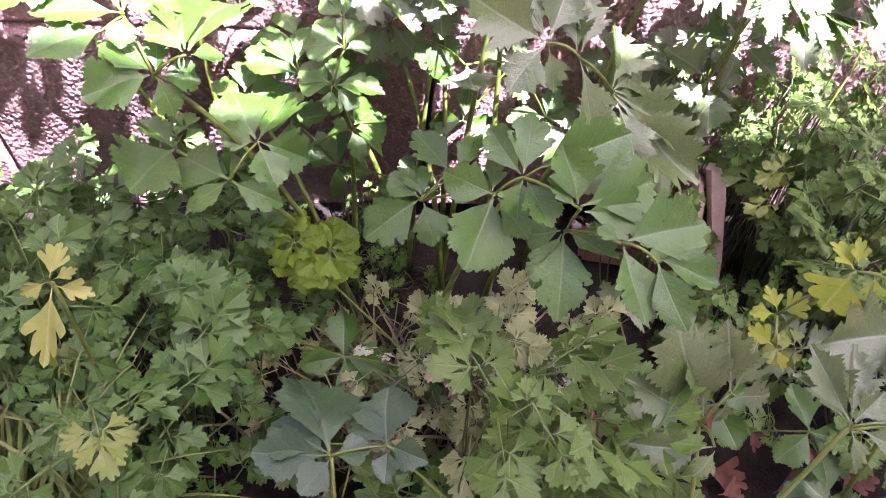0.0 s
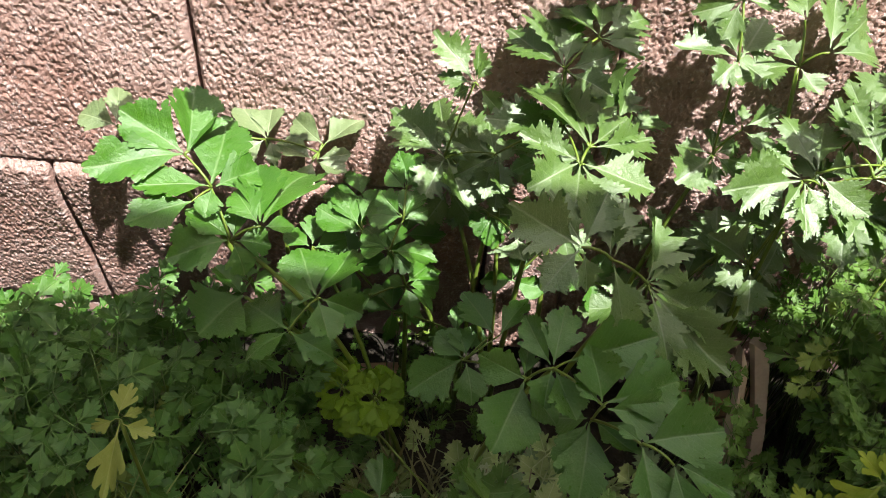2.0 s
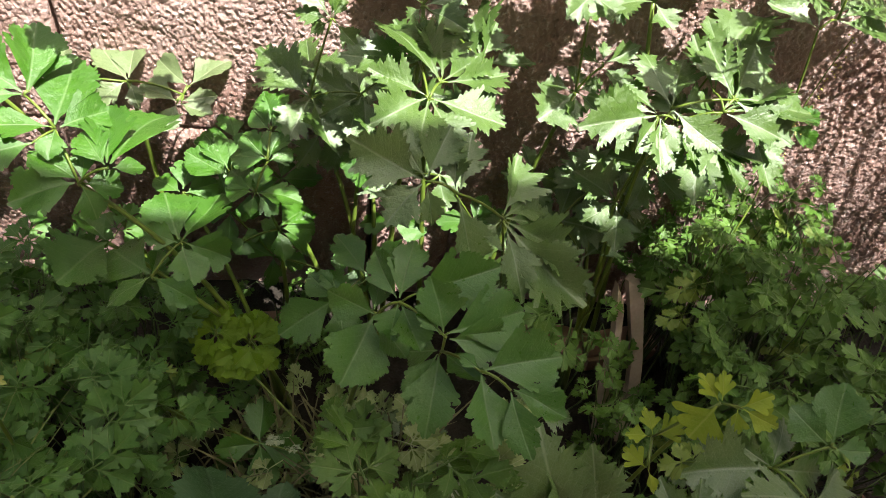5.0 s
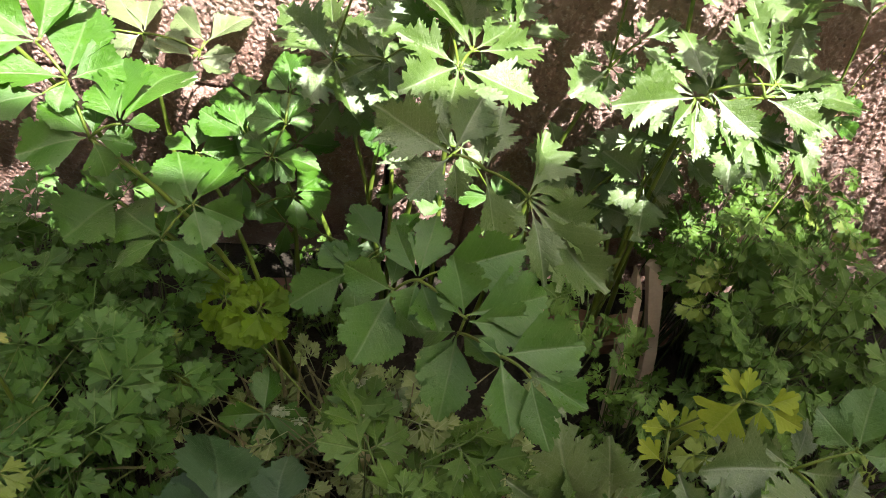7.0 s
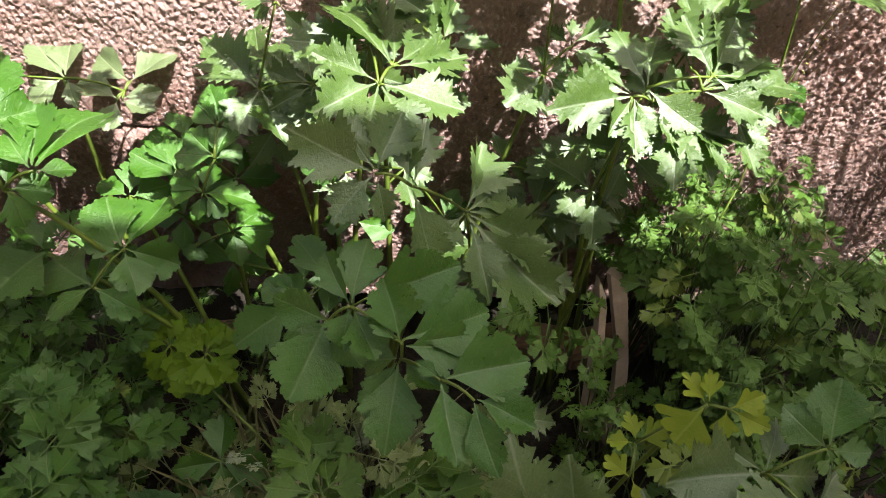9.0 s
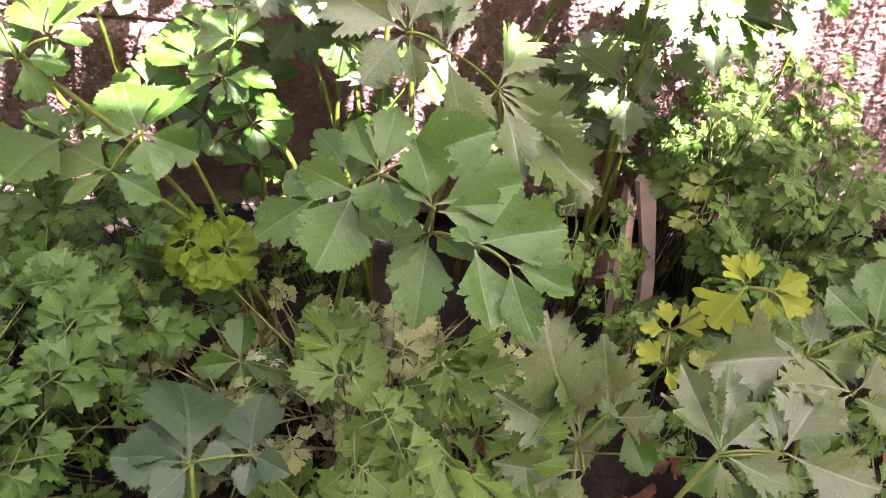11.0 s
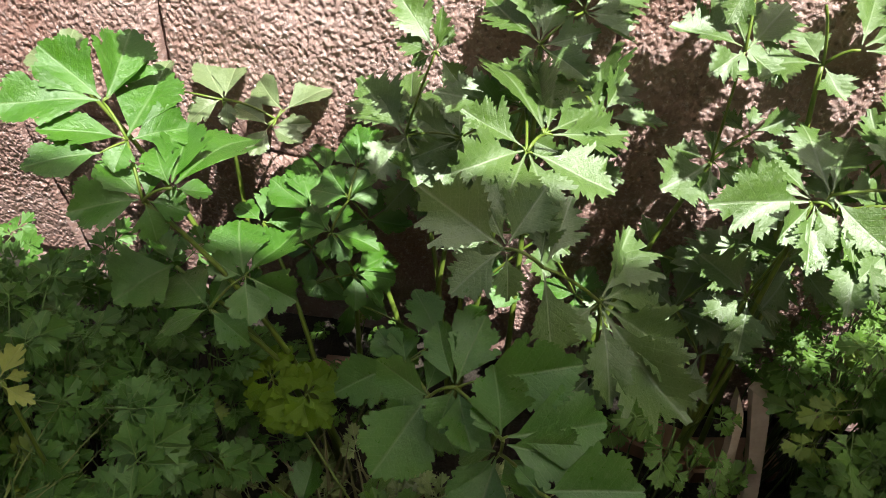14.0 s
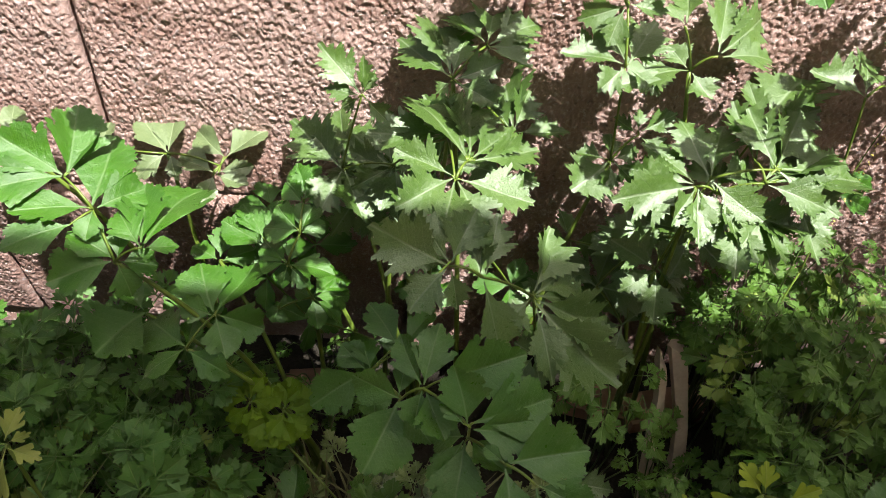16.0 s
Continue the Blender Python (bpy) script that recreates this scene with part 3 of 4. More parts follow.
leaf(plant_i, "sharp", (0.132, 0.528, 0.516), (0.20, -0.12, 0.97), [(-3, -1, -138, 56, 0.50), (-1, -4, -97, 58, 0.50), (2, -3, -62, 56, 0.50), (4, 0, -7, 61, 0.50), (-4, 3, 157, 49, 0.42)], -1)
leaf(plant_i, "sharp", (0.142, 0.553, 0.517), (0.20, -0.12, 0.97), [(-3, 3, 122, 93, 0.45), (-2, 5, 109, 83, 0.40), (1, 6, 88, 78, 0.45), (4, 4, 53, 61, 0.45), (6, 1, 27, 62, 0.40)], -1)
leaf(plant_i, "round", (0.115, 0.636, 0.443), (0.00, -0.42, 0.91), [(-2, 0, 144, 33, 0.70), (0, 3, 80, 30, 0.60), (2, -1, -15, 20, 0.60), (-2, -3, -154, 27, 0.60), (-1, -5, -103, 29, 0.60)], -3)
leaf(plant_i, "sharp", (0.069, 0.645, 0.435), (0.00, -0.42, 0.91), [(-2, -1, 141, 66, 0.60), (-3, -2, 166, 48, 0.60), (0, 3, 106, 37, 0.60), (1, -4, -105, 42, 0.60), (-3, -5, -147, 39, 0.50), (4, -3, -85, 38, 0.60)], -4)
leaf(plant_i, "sharp", (0.018, 0.648, 0.425), (0.00, -0.42, 0.91), [(-1, 3, 125, 48, 0.60), (-2, 0, 137, 73, 0.50), (1, 4, 99, 71, 0.40), (0, -4, -115, 47, 0.60), (3, -4, -68, 56, 0.60)], -1)
leaf(plant_i, "sharp", (0.041, 0.642, 0.517), (-0.03, -0.92, 0.39), [(0, 2, 85, 32, 0.30), (1, 1, 64, 23, 0.40), (-2, 2, 130, 54, 0.50), (-3, 0, 171, 31, 0.50), (-3, -3, -150, 18, 0.60), (4, -3, -45, 32, 0.50)], -1)
leaf(plant_j, "sharp", (0.207, 0.488, 0.421), (0.50, -0.25, 0.83), [(3, 2, 14, 74, 0.45), (0, 5, 69, 72, 0.42), (3, 4, 45, 65, 0.60), (4, -2, -6, 85, 0.42), (2, -5, -35, 101, 0.42), (-5, -5, -133, 46, 0.50), (3, -10, -71, 62, 0.40)])
leaf(plant_j, "sharp", (0.157, 0.450, 0.482), (0.35, -0.70, 0.62), [(1, -3, -69, 63, 0.42), (2, 3, 74, 46, 0.50), (-2, 3, 91, 36, 0.50)], -1)
leaf(plant_j, "sharp", (0.131, 0.448, 0.494), (0.35, -0.70, 0.62), [(-3, 1, 156, 63, 0.50), (-1, 3, 128, 44, 0.50), (1, 3, 70, 43, 0.55), (-3, -2, -137, 40, 0.62), (1, -3, -74, 30, 0.50)], -1)
leaf(plant_j, "sharp", (0.222, 0.501, 0.321), (0.00, -0.42, 0.91), [(0, 2, 157, 21, 0.80), (2, -1, -17, 22, 0.60), (-2, -2, -126, 27, 0.70), (0, -3, -76, 28, 0.60)], -3)
leaf(plant_k, "round", (0.116, 0.384, 0.422), (-0.34, -0.48, 0.81), [(0, 3, 80, 46, 0.55), (-2, 3, 122, 42, 0.45), (14, 7, 18, 62, 0.55), (-1, -2, -106, 26, 0.80), (2, -2, -65, 36, 0.70)])
leaf(plant_k, "round", (0.099, 0.388, 0.401), (0.21, -0.46, 0.86), [(-2, 0, 160, 38, 0.60), (-3, -3, -112, 55, 0.70), (-3, 2, 80, 29, 0.50), (1, -3, -53, 36, 0.60)], -1)
leaf(plant_k, "round", (0.056, 0.505, 0.272), (0.00, -0.42, 0.91), [(-4, 0, -147, 57, 0.70), (2, -3, -72, 38, 0.70), (-3, 3, 137, 34, 0.70), (2, 5, 108, 29, 0.70), (28, 31, 123, 51, 0.60), (36, 30, 61, 50, 0.45)], -1)
leaf(plant_k, "round", (0.152, 0.351, 0.424), (0.21, -0.69, 0.69), [(-2, 3, 101, 39, 0.65), (3, 3, 18, 62, 0.60), (3, -2, -4, 45, 0.60), (-5, 2, 132, 24, 0.50)], -3)
leaf(plant_k, "round", (0.153, 0.369, 0.380), (-0.49, -0.21, 0.85), [(-3, 1, 172, 27, 0.90), (-2, -4, -96, 59, 0.55), (3, -2, -45, 40, 0.50), (-3, -2, -125, 43, 0.45)], -1)
leaf(plant_k, "round", (0.179, 0.326, 0.416), (-0.12, -0.33, 0.94), [(3, 1, 15, 54, 0.60), (0, -3, -81, 49, 0.62), (-2, 2, 138, 16, 0.60)], -1)
leaf(plant_k, "round", (0.201, 0.312, 0.414), (-0.12, -0.33, 0.94), [(2, 0, -23, 39, 0.50), (0, -2, -78, 45, 0.50)], -1)
leaf(plant_n, "sharp", (0.360, 0.596, 0.469), (0.16, -0.43, 0.89), [(-4, -1, -167, 74, 0.50), (-2, 3, 137, 57, 0.45), (-3, 2, 170, 62, 0.35), (-3, -4, -126, 41, 0.55), (1, -3, -94, 48, 0.50), (2, -3, -59, 27, 0.50)])
leaf(plant_n, "sharp", (0.381, 0.596, 0.463), (0.07, -0.36, 0.93), [(-2, 3, 110, 39, 0.70), (0, 4, 70, 33, 0.50), (2, -3, -63, 45, 0.55), (-1, -4, -99, 28, 0.60)], -1)
leaf(plant_n, "sharp", (0.417, 0.588, 0.485), (0.07, -0.20, 0.98), [(4, 2, 34, 86, 0.50), (10, 1, 16, 90, 0.50), (2, -3, -18, 54, 0.45), (1, 4, 49, 67, 0.65)], -1)
leaf(plant_n, "sharp", (0.414, 0.615, 0.489), (0.07, -0.42, 0.90), [(-3, 4, 100, 57, 0.45), (1, 4, 81, 53, 0.40)], -1)
leaf(plant_n, "sharp", (0.426, 0.581, 0.447), (0.18, -0.37, 0.91), [(-2, -2, -130, 33, 0.60), (1, -3, -65, 41, 0.50), (3, -1, -8, 46, 0.30), (40, 19, -68, 54, 0.50), (39, 20, -30, 44, 0.42)], -3)
leaf(plant_n, "round", (0.516, 0.643, 0.455), (0.00, -0.91, 0.41), [(0, 0, -9, 38, 0.40), (1, -17, -19, 42, 0.40)], -3)
leaf(plant_n, "sharp", (0.349, 0.598, 0.353), (0.37, -0.55, 0.74), [(-4, 2, 149, 51, 0.60), (-3, 6, 118, 47, 0.60), (-3, -3, -148, 38, 0.50), (1, -5, -86, 45, 0.55), (3, 2, -21, 38, 0.60), (3, 4, 54, 37, 0.50)])
leaf(plant_n, "sharp", (0.372, 0.600, 0.476), (0.10, -0.42, 0.90), [(-2, 3, 112, 62, 0.50), (1, 4, 78, 60, 0.50), (4, 1, 22, 50, 0.50), (2, -3, -40, 54, 0.50)], -1)
leaf(plant_n, "sharp", (0.428, 0.600, 0.492), (0.10, -0.40, 0.90), [(2, 4, 62, 68, 0.50), (5, 0, 4, 74, 0.50), (3, -3, -38, 62, 0.50), (-2, 4, 110, 58, 0.50)], -1)
leaf(plant_n, "sharp", (0.402, 0.588, 0.448), (0.05, -0.45, 0.89), [(-4, -2, -150, 50, 0.50), (0, -4, -92, 56, 0.50), (3, -3, -50, 58, 0.50), (4, 0, -12, 52, 0.50)], -1)
leaf(plant_z, "sharp", (0.346, 0.668, 0.549), (0.31, -0.34, 0.89), [(-4, -2, -162, 71, 0.50), (-4, 1, 120, 27, 0.70), (2, -3, -59, 28, 0.75)])
leaf(plant_z, "sharp", (0.365, 0.660, 0.570), (0.22, -0.54, 0.81), [(-1, 3, 80, 57, 0.42), (2, 3, 42, 73, 0.45), (3, -1, 16, 58, 0.42)], -1)
leaf(plant_z, "sharp", (0.319, 0.637, 0.609), (0.00, -0.42, 0.91), [(-1, 1, 115, 24, 0.60), (1, 2, 81, 55, 0.50)], -2)
leaf(plant_f, "sharp", (0.495, 0.630, 0.555), (0.17, -0.44, 0.88), [(-3, 0, 154, 49, 0.50), (-1, 3, 75, 50, 0.55)], -8)
leaf(plant_f, "sharp", (0.517, 0.645, 0.559), (0.17, -0.44, 0.88), [(2, -2, -2, 72, 0.40), (1, 3, 58, 73, 0.50), (3, 2, 31, 85, 0.50)], -1)
leaf(plant_f, "sharp", (0.511, 0.646, 0.623), (0.00, -0.42, 0.91), [(-3, 1, 123, 30, 0.60), (2, -1, 17, 47, 0.40), (0, 5, 68, 51, 0.50)], -1)
leaf(plant_f, "sharp", (0.426, 0.652, 0.502), (0.00, -0.42, 0.91), [(2, 3, 56, 93, 0.55), (3, 0, 26, 61, 0.45), (0, 5, 96, 47, 0.40)], -10)
leaf(plant_stem, "sharp", (0.286, 0.642, 0.459), (0.01, -0.41, 0.91), [(-3, -3, -132, 44, 0.80), (0, 4, 80, 25, 0.80), (-5, 1, 165, 27, 0.60), (4, -2, -45, 33, 0.60), (4, 2, 25, 27, 0.60), (0, -5, -95, 27, 0.60)])
leaf(plant_stem, "sharp", (0.281, 0.652, 0.558), (0.00, -0.42, 0.91), [(-2, 2, 164, 53, 0.55), (-2, -3, -137, 31, 0.60), (3, 3, 60, 54, 0.60), (3, -2, -38, 34, 0.55), (0, 5, 108, 48, 0.50)], -1)
leaf(plant_stem, "sharp", (0.310, 0.652, 0.485), (-0.25, -0.59, 0.77), [(2, 3, 24, 36, 0.45), (-1, 4, 83, 22, 0.50), (2, -3, -38, 32, 0.50), (-3, 1, 138, 25, 0.40)], -2)
leaf(plant_stem, "sharp", (0.277, 0.677, 0.603), (-0.19, -0.74, 0.65), [(-2, 1, -160, 40, 0.55), (2, 2, -12, 34, 0.50), (-3, -2, -114, 32, 0.60), (0, 5, 77, 25, 0.50)], -2)
leaf(plant_x, "sharp", (0.125, 0.654, 0.533), (-0.24, -0.42, 0.88), [(-3, 3, 137, 68, 0.40), (-2, 5, 106, 70, 0.55), (0, 4, 78, 45, 0.50), (3, -1, 18, 43, 0.50), (-2, -4, -142, 15, 0.90), (4, -5, -30, 43, 0.50)])
leaf(plant_x, "sharp", (0.155, 0.680, 0.556), (-0.05, -0.33, 0.94), [(-2, 3, 127, 52, 0.50), (1, 4, 81, 52, 0.55), (3, 0, 39, 59, 0.45), (2, -3, 5, 41, 0.50), (3, -5, -28, 44, 0.45)], -1)
leaf(plant_x, "sharp", (0.189, 0.662, 0.471), (0.00, -0.42, 0.91), [(-2, 3, 124, 38, 0.50), (1, 5, 73, 47, 0.50), (3, 0, 7, 51, 0.40), (0, 5, 100, 74, 0.50)], -2)
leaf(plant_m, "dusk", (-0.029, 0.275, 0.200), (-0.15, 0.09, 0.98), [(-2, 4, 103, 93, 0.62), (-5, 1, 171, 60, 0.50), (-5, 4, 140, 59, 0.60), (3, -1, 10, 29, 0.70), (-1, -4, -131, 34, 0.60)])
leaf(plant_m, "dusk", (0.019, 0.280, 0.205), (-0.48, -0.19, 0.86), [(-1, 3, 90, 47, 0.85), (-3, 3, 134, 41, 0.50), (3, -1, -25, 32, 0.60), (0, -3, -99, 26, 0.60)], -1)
leaf(plant_o, "sharp", (0.272, 0.264, 0.261), (0.03, -0.89, 0.45), [(-1, 5, 112, 99, 0.42), (-4, 4, 147, 67, 0.42), (1, 6, 98, 77, 0.35)])
leaf(plant_o, "sharp", (0.294, 0.277, 0.284), (0.03, -0.89, 0.45), [(-2, 4, 97, 57, 0.50), (1, 3, 70, 41, 0.50), (4, -2, 0, 32, 0.70), (-2, -4, -96, 25, 0.60)], -1)
leaf(plant_o, "sharp", (0.268, 0.234, 0.282), (0.00, -0.42, 0.91), [(-3, 0, -178, 57, 0.42), (-1, -3, -127, 24, 0.60)], -2)
leaf(plant_o, "sharp", (0.345, 0.221, 0.336), (0.02, -0.57, 0.82), [(-1, 3, 115, 55, 0.38), (0, 4, 82, 51, 0.42), (2, 3, 40, 32, 0.50), (-3, 3, 129, 44, 0.35)])
leaf(plant_o, "sharp", (0.386, 0.219, 0.340), (0.02, -0.48, 0.88), [(-1, 2, 100, 29, 0.38), (1, 3, 52, 50, 0.60), (-39, -2, -26, 48, 0.45), (5, -1, -23, 62, 0.50), (-45, -2, -79, 29, 0.40)], -1)
leaf(plant_r, "sharp", (0.436, 0.301, 0.331), (0.04, -0.55, 0.84), [(-5, 0, -180, 69, 0.62), (-3, 2, 148, 41, 0.42), (1, 3, 68, 39, 0.50), (5, -1, -2, 42, 0.60)])
leaf(plant_r, "sharp", (0.456, 0.266, 0.337), (0.39, -0.15, 0.91), [(-4, 2, 179, 59, 0.55), (-8, -2, -152, 51, 0.50), (5, 5, 32, 47, 0.50), (3, -2, -11, 42, 0.50)], -1)
leaf(plant_r, "round", (0.476, 0.306, 0.359), (-0.16, -0.68, 0.72), [(-3, 2, 139, 37, 0.70), (1, 4, 80, 45, 0.70), (4, -1, -5, 26, 0.70)], -2)
leaf(plant_u, "soft", (0.393, 0.344, 0.358), (-0.32, -0.68, 0.66), [(-2, 2, 118, 25, 0.80), (1, 3, 88, 24, 0.60), (-3, -2, -125, 34, 1.00), (16, -1, 25, 27, 0.50), (18, -2, -28, 30, 0.55), (14, -2, -96, 23, 0.60)])
leaf(plant_u, "soft", (0.351, 0.343, 0.302), (0.00, -0.42, 0.91), [(-3, 0, 168, 20, 0.60), (0, 2, 95, 23, 0.60), (3, 1, 24, 28, 0.60), (-8, -27, 138, 24, 0.60), (-6, -29, -78, 19, 0.60)], -1)
leaf(plant_v, "heart", (-0.072, 0.498, 0.217), (-0.21, -0.52, 0.83), [(-3, 1, 157, 33, 0.70), (-2, 4, 123, 31, 0.70), (1, 4, 79, 29, 0.70), (3, 0, 15, 26, 0.70), (-1, -4, -120, 31, 0.70), (3, -3, -64, 28, 0.70)])
leaf(plant_v, "heart", (-0.035, 0.493, 0.211), (0.21, -0.42, 0.88), [(-3, 2, 134, 25, 0.70), (1, 4, 86, 30, 0.70), (3, 2, 32, 30, 0.70), (4, -3, -37, 32, 0.70), (0, -4, -90, 33, 0.70), (-2, -3, -124, 38, 0.70)])
leaf(plant_v, "heart", (-0.053, 0.485, 0.195), (0.00, -0.71, 0.71), [(-2, -1, -139, 28, 0.70), (1, -2, -71, 23, 0.70), (2, 1, -16, 23, 0.70), (-3, 2, 151, 19, 0.60)])
leaf(plant_y, "straw", (-0.248, 0.380, 0.307), (0.00, -0.42, 0.91), [(-2, 3, 83, 29, 0.40), (-4, 0, -150, 21, 0.45), (1, 2, 29, 18, 0.35), (1, -4, -91, 59, 0.25), (3, -3, -16, 29, 0.35)])
leaf(plant_n, "sharp", (0.390, 0.636, 0.372), (0.00, -0.42, 0.91), [(-3, 1, 160, 42, 0.60), (-1, 4, 103, 40, 0.60), (3, 2, 22, 42, 0.60), (3, -2, -48, 44, 0.60), (-3, -4, -112, 46, 0.60)])
leaf(plant_n, "sharp", (0.325, 0.623, 0.342), (0.00, -0.42, 0.91), [(-3, 2, 134, 39, 0.70), (0, 5, 89, 52, 0.70), (4, 2, 44, 41, 0.60), (-1, -4, -102, 30, 0.60), (3, -5, -58, 44, 0.60)])
leaf(plant_g, "round", (-0.072, 0.682, 0.331), (0.00, -0.42, 0.91), [(-3, 1, 176, 39, 0.70), (0, 4, 111, 37, 0.60), (4, 0, -25, 36, 0.60), (-1, -4, -108, 37, 0.60)])
leaf(plant_i, "sharp", (0.027, 0.678, 0.359), (0.00, -0.42, 0.91), [(-2, 1, 155, 48, 0.70), (0, 4, 105, 50, 0.70), (3, 2, 35, 45, 0.70), (2, -4, -55, 43, 0.70), (-3, -4, -113, 42, 0.70)])
leaf(plant_i, "sharp", (0.078, 0.663, 0.397), (0.00, -0.42, 0.91), [(-2, 1, 152, 43, 0.70), (0, 4, 96, 44, 0.70), (4, 0, 16, 34, 0.60), (0, -4, -97, 37, 0.70)])
leaf(plant_a, "round", (-0.122, 0.624, 0.302), (0.00, -0.42, 0.91), [(-3, 1, 150, 32, 0.70), (0, 4, 87, 37, 0.70), (4, 0, 28, 33, 0.70), (0, -4, -89, 29, 0.70)])
# leaf rings added above the view, only to cast shade on what lies below
for plant, x, y, z in ((plant_x, 0.2, 0.63, 0.72), (plant_i, 0.118, 0.437, 0.79)):
    ring = [(0, 0, 72 * i + 900 * x, 46 + 7 * (i % 3), 0.55) for i in range(5)]
    leaf(plant, "sharp", (x, y, z), (0.0, -0.4, 0.9), ring, "near")
# an unseen arching shoot, added above the bed's back edge to shade the lower wall
rng = random.Random(19)
for k in range(10):
    x = 0.53 - 0.083 * k
    ring = [(0, 0, 72 * i + 29 * k, 34 + rng.uniform(-4, 5), 0.62) for i in range(5)]
    leaf(plant_f, "round" if k % 3 else "sharp", (x, 0.55 + rng.uniform(-0.008, 0.008), 0.70 + rng.uniform(-0.006, 0.006)), (0.0, -0.2, 0.98), ring, -1 if k else "near")
# feathery umbels added out of view above the wall's middle to dapple the sun
for k in range(7, 54):
    row, y = (k // 7, 0.615) if k < 28 else (k // 7 - 4, 0.45)
    x = (0.60 if k < 28 else 0.74) + 0.066 * (k % 7) + rng.uniform(-0.02, 0.02)
    hub = Vector((x, y + rng.uniform(-0.02, 0.01), (0.64 if k < 28 else 0.82) + 0.06 * row + rng.uniform(-0.015, 0.015))) - plant_shade.location
    bm = bmesh.new()
    tube(bm, bow((0, 0, -0.01), hub, (0, 0, 0.03), 6), (0.0022, 0.0010), 5)
    shade_umbel = part("shade_umbel_stalk", finish(bm, "shade_umbel_stalk", STALK), plant_shade)
    bm = bmesh.new()
    for i in range(64):
        d = Vector((rng.gauss(0, 1), rng.gauss(0, 0.5), rng.gauss(0.3, 0.8))).normalized() * 0.048 * math.sqrt(rng.random())
        bmesh.ops.create_cone(bm, cap_ends=True, segments=5, radius1=rng.uniform(0.0022, 0.0042), radius2=0.0008, depth=0.004, matrix=Matrix.Translation(hub + d) @ pose(0, 0, 0, rng.uniform(0, 180), rng.uniform(0, 180), 0))
    part("shade_umbel", finish(bm, "shade_umbel", SEED), shade_umbel)["kind"] = "stuff"
# dull leaves low between the stems and the wall
rng = random.Random(71)
for plant, x, y, z, style in ((plant_g, -0.02, 0.66, 0.30, "round"), (plant_g, 0.035, 0.65, 0.41, "sharp"), (plant_g, 0.06, 0.665, 0.34, "sharp"), (plant_x, 0.125, 0.67, 0.43, "sharp"), (plant_x, 0.16, 0.65, 0.33, "sharp"), (plant_x, 0.11, 0.64, 0.26, "round"),
                              (plant_stem, 0.21, 0.66, 0.25, "round"), (plant_x, 0.19, 0.67, 0.41, "sharp"), (plant_stem, 0.27, 0.66, 0.33, "sharp"), (plant_z, 0.33, 0.66, 0.27, "sharp"), (plant_s, -0.08, 0.65, 0.25, "round"), (plant_z, 0.37, 0.67, 0.36, "sharp"), (plant_s, -0.03, 0.63, 0.2, "round"), (plant_g, 0.05, 0.62, 0.18, "round")):
    ring = [(0, 0, 90 * i + rng.uniform(-25, 25), rng.uniform(30, 46), 0.55) for i in range(rng.choice((3, 4)))]
    leaf(plant, style, (x, y, z), (rng.uniform(-0.3, 0.3), -0.7, 0.7), ring, "near")
# shaded lower leaves of the sunlit herbs
for k, (x, y, z) in enumerate(((0.30, 0.62, 0.30), (0.335, 0.60, 0.26), (0.37, 0.645, 0.31), (0.25, 0.63, 0.24))):
    ring = [(0, 0, 80 * i + 31 * k + rng.uniform(-15, 15), rng.uniform(42, 62), 0.55) for i in range(4)]
    leaf(plant_z if k % 3 == 0 else plant_n, "sharp", (x, y, z), (rng.uniform(-0.3, 0.3), -0.55, 0.8), ring, "near")
# low leaves filling the floor of the bed
for k in range(46):
    x, y = rng.uniform(-0.16, 0.62), rng.uniform(0.10, 0.50)
    z = rng.uniform(0.04, 0.13)
    ring = [(0, 0, 100 * i + rng.uniform(-30, 30), rng.uniform(30, 50), 0.55) for i in range(rng.choice((3, 3, 4)))]
    leaf(plant_k if y > 0.33 else plant_m if x < 0.12 else plant_o if x < 0.36 else plant_r, "round" if rng.random() < 0.6 else "sharp", (x, y, z), (rng.uniform(-0.3, 0.3), -0.4, 0.85), ring, "near")


# ---- parsley and litter ----
def parsley_leaf_mesh(seed, mat, style="fine"):
    """A flat parsley leaf: three stalked leaflets, each with three cut segments."""
    rng = random.Random(seed)
    bm = bmesh.new()
    uv = bm.loops.layers.uv.new("UVMap")
    hubs = [((0, 0.52, 0), 0, 0.52), ((0, 0.36, 0), 62, 0.46), ((0, 0.36, 0), -62, 0.46)]
    tube(bm, [(0, 0, 0), (0, 0.25, 0.01), (0, 0.5, 0)], (0.012, 0.009), 4)
    for (x, y, z), turn, size in hubs:
        turn += rng.uniform(-10, 10)
        m = Matrix.Translation((x, y, z)) @ pose(0, 0, 0, rng.uniform(-22, 14), rng.uniform(-14, 14), turn)
        tube(bm, [m @ Vector((0, 0, 0)), m @ Vector((0, size * 0.3, 0))], (0.009, 0.008), 4)
        for dy, a, k in ((0.20, 0, 0.80), (0.16, 58, 0.62), (0.16, -58, 0.62)):
            q = m @ Matrix.Translation((0, size * dy, 0)) @ pose(0, 0, 0, rng.uniform(-18, 12), rng.uniform(-15, 15), a + rng.uniform(-9, 9))
            s = size * k * rng.uniform(0.88, 1.1)
            add_blade(bm, uv, blade_points(style, rng, 0.16), q, (s * 1.2, s, s))
    return finish(bm, "leaf", mat)


PARSLEY_LEAVES = [parsley_leaf_mesh(100 + i, PARSLEY) for i in range(10)]
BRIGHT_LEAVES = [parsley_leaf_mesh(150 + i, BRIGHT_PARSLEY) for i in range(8)]
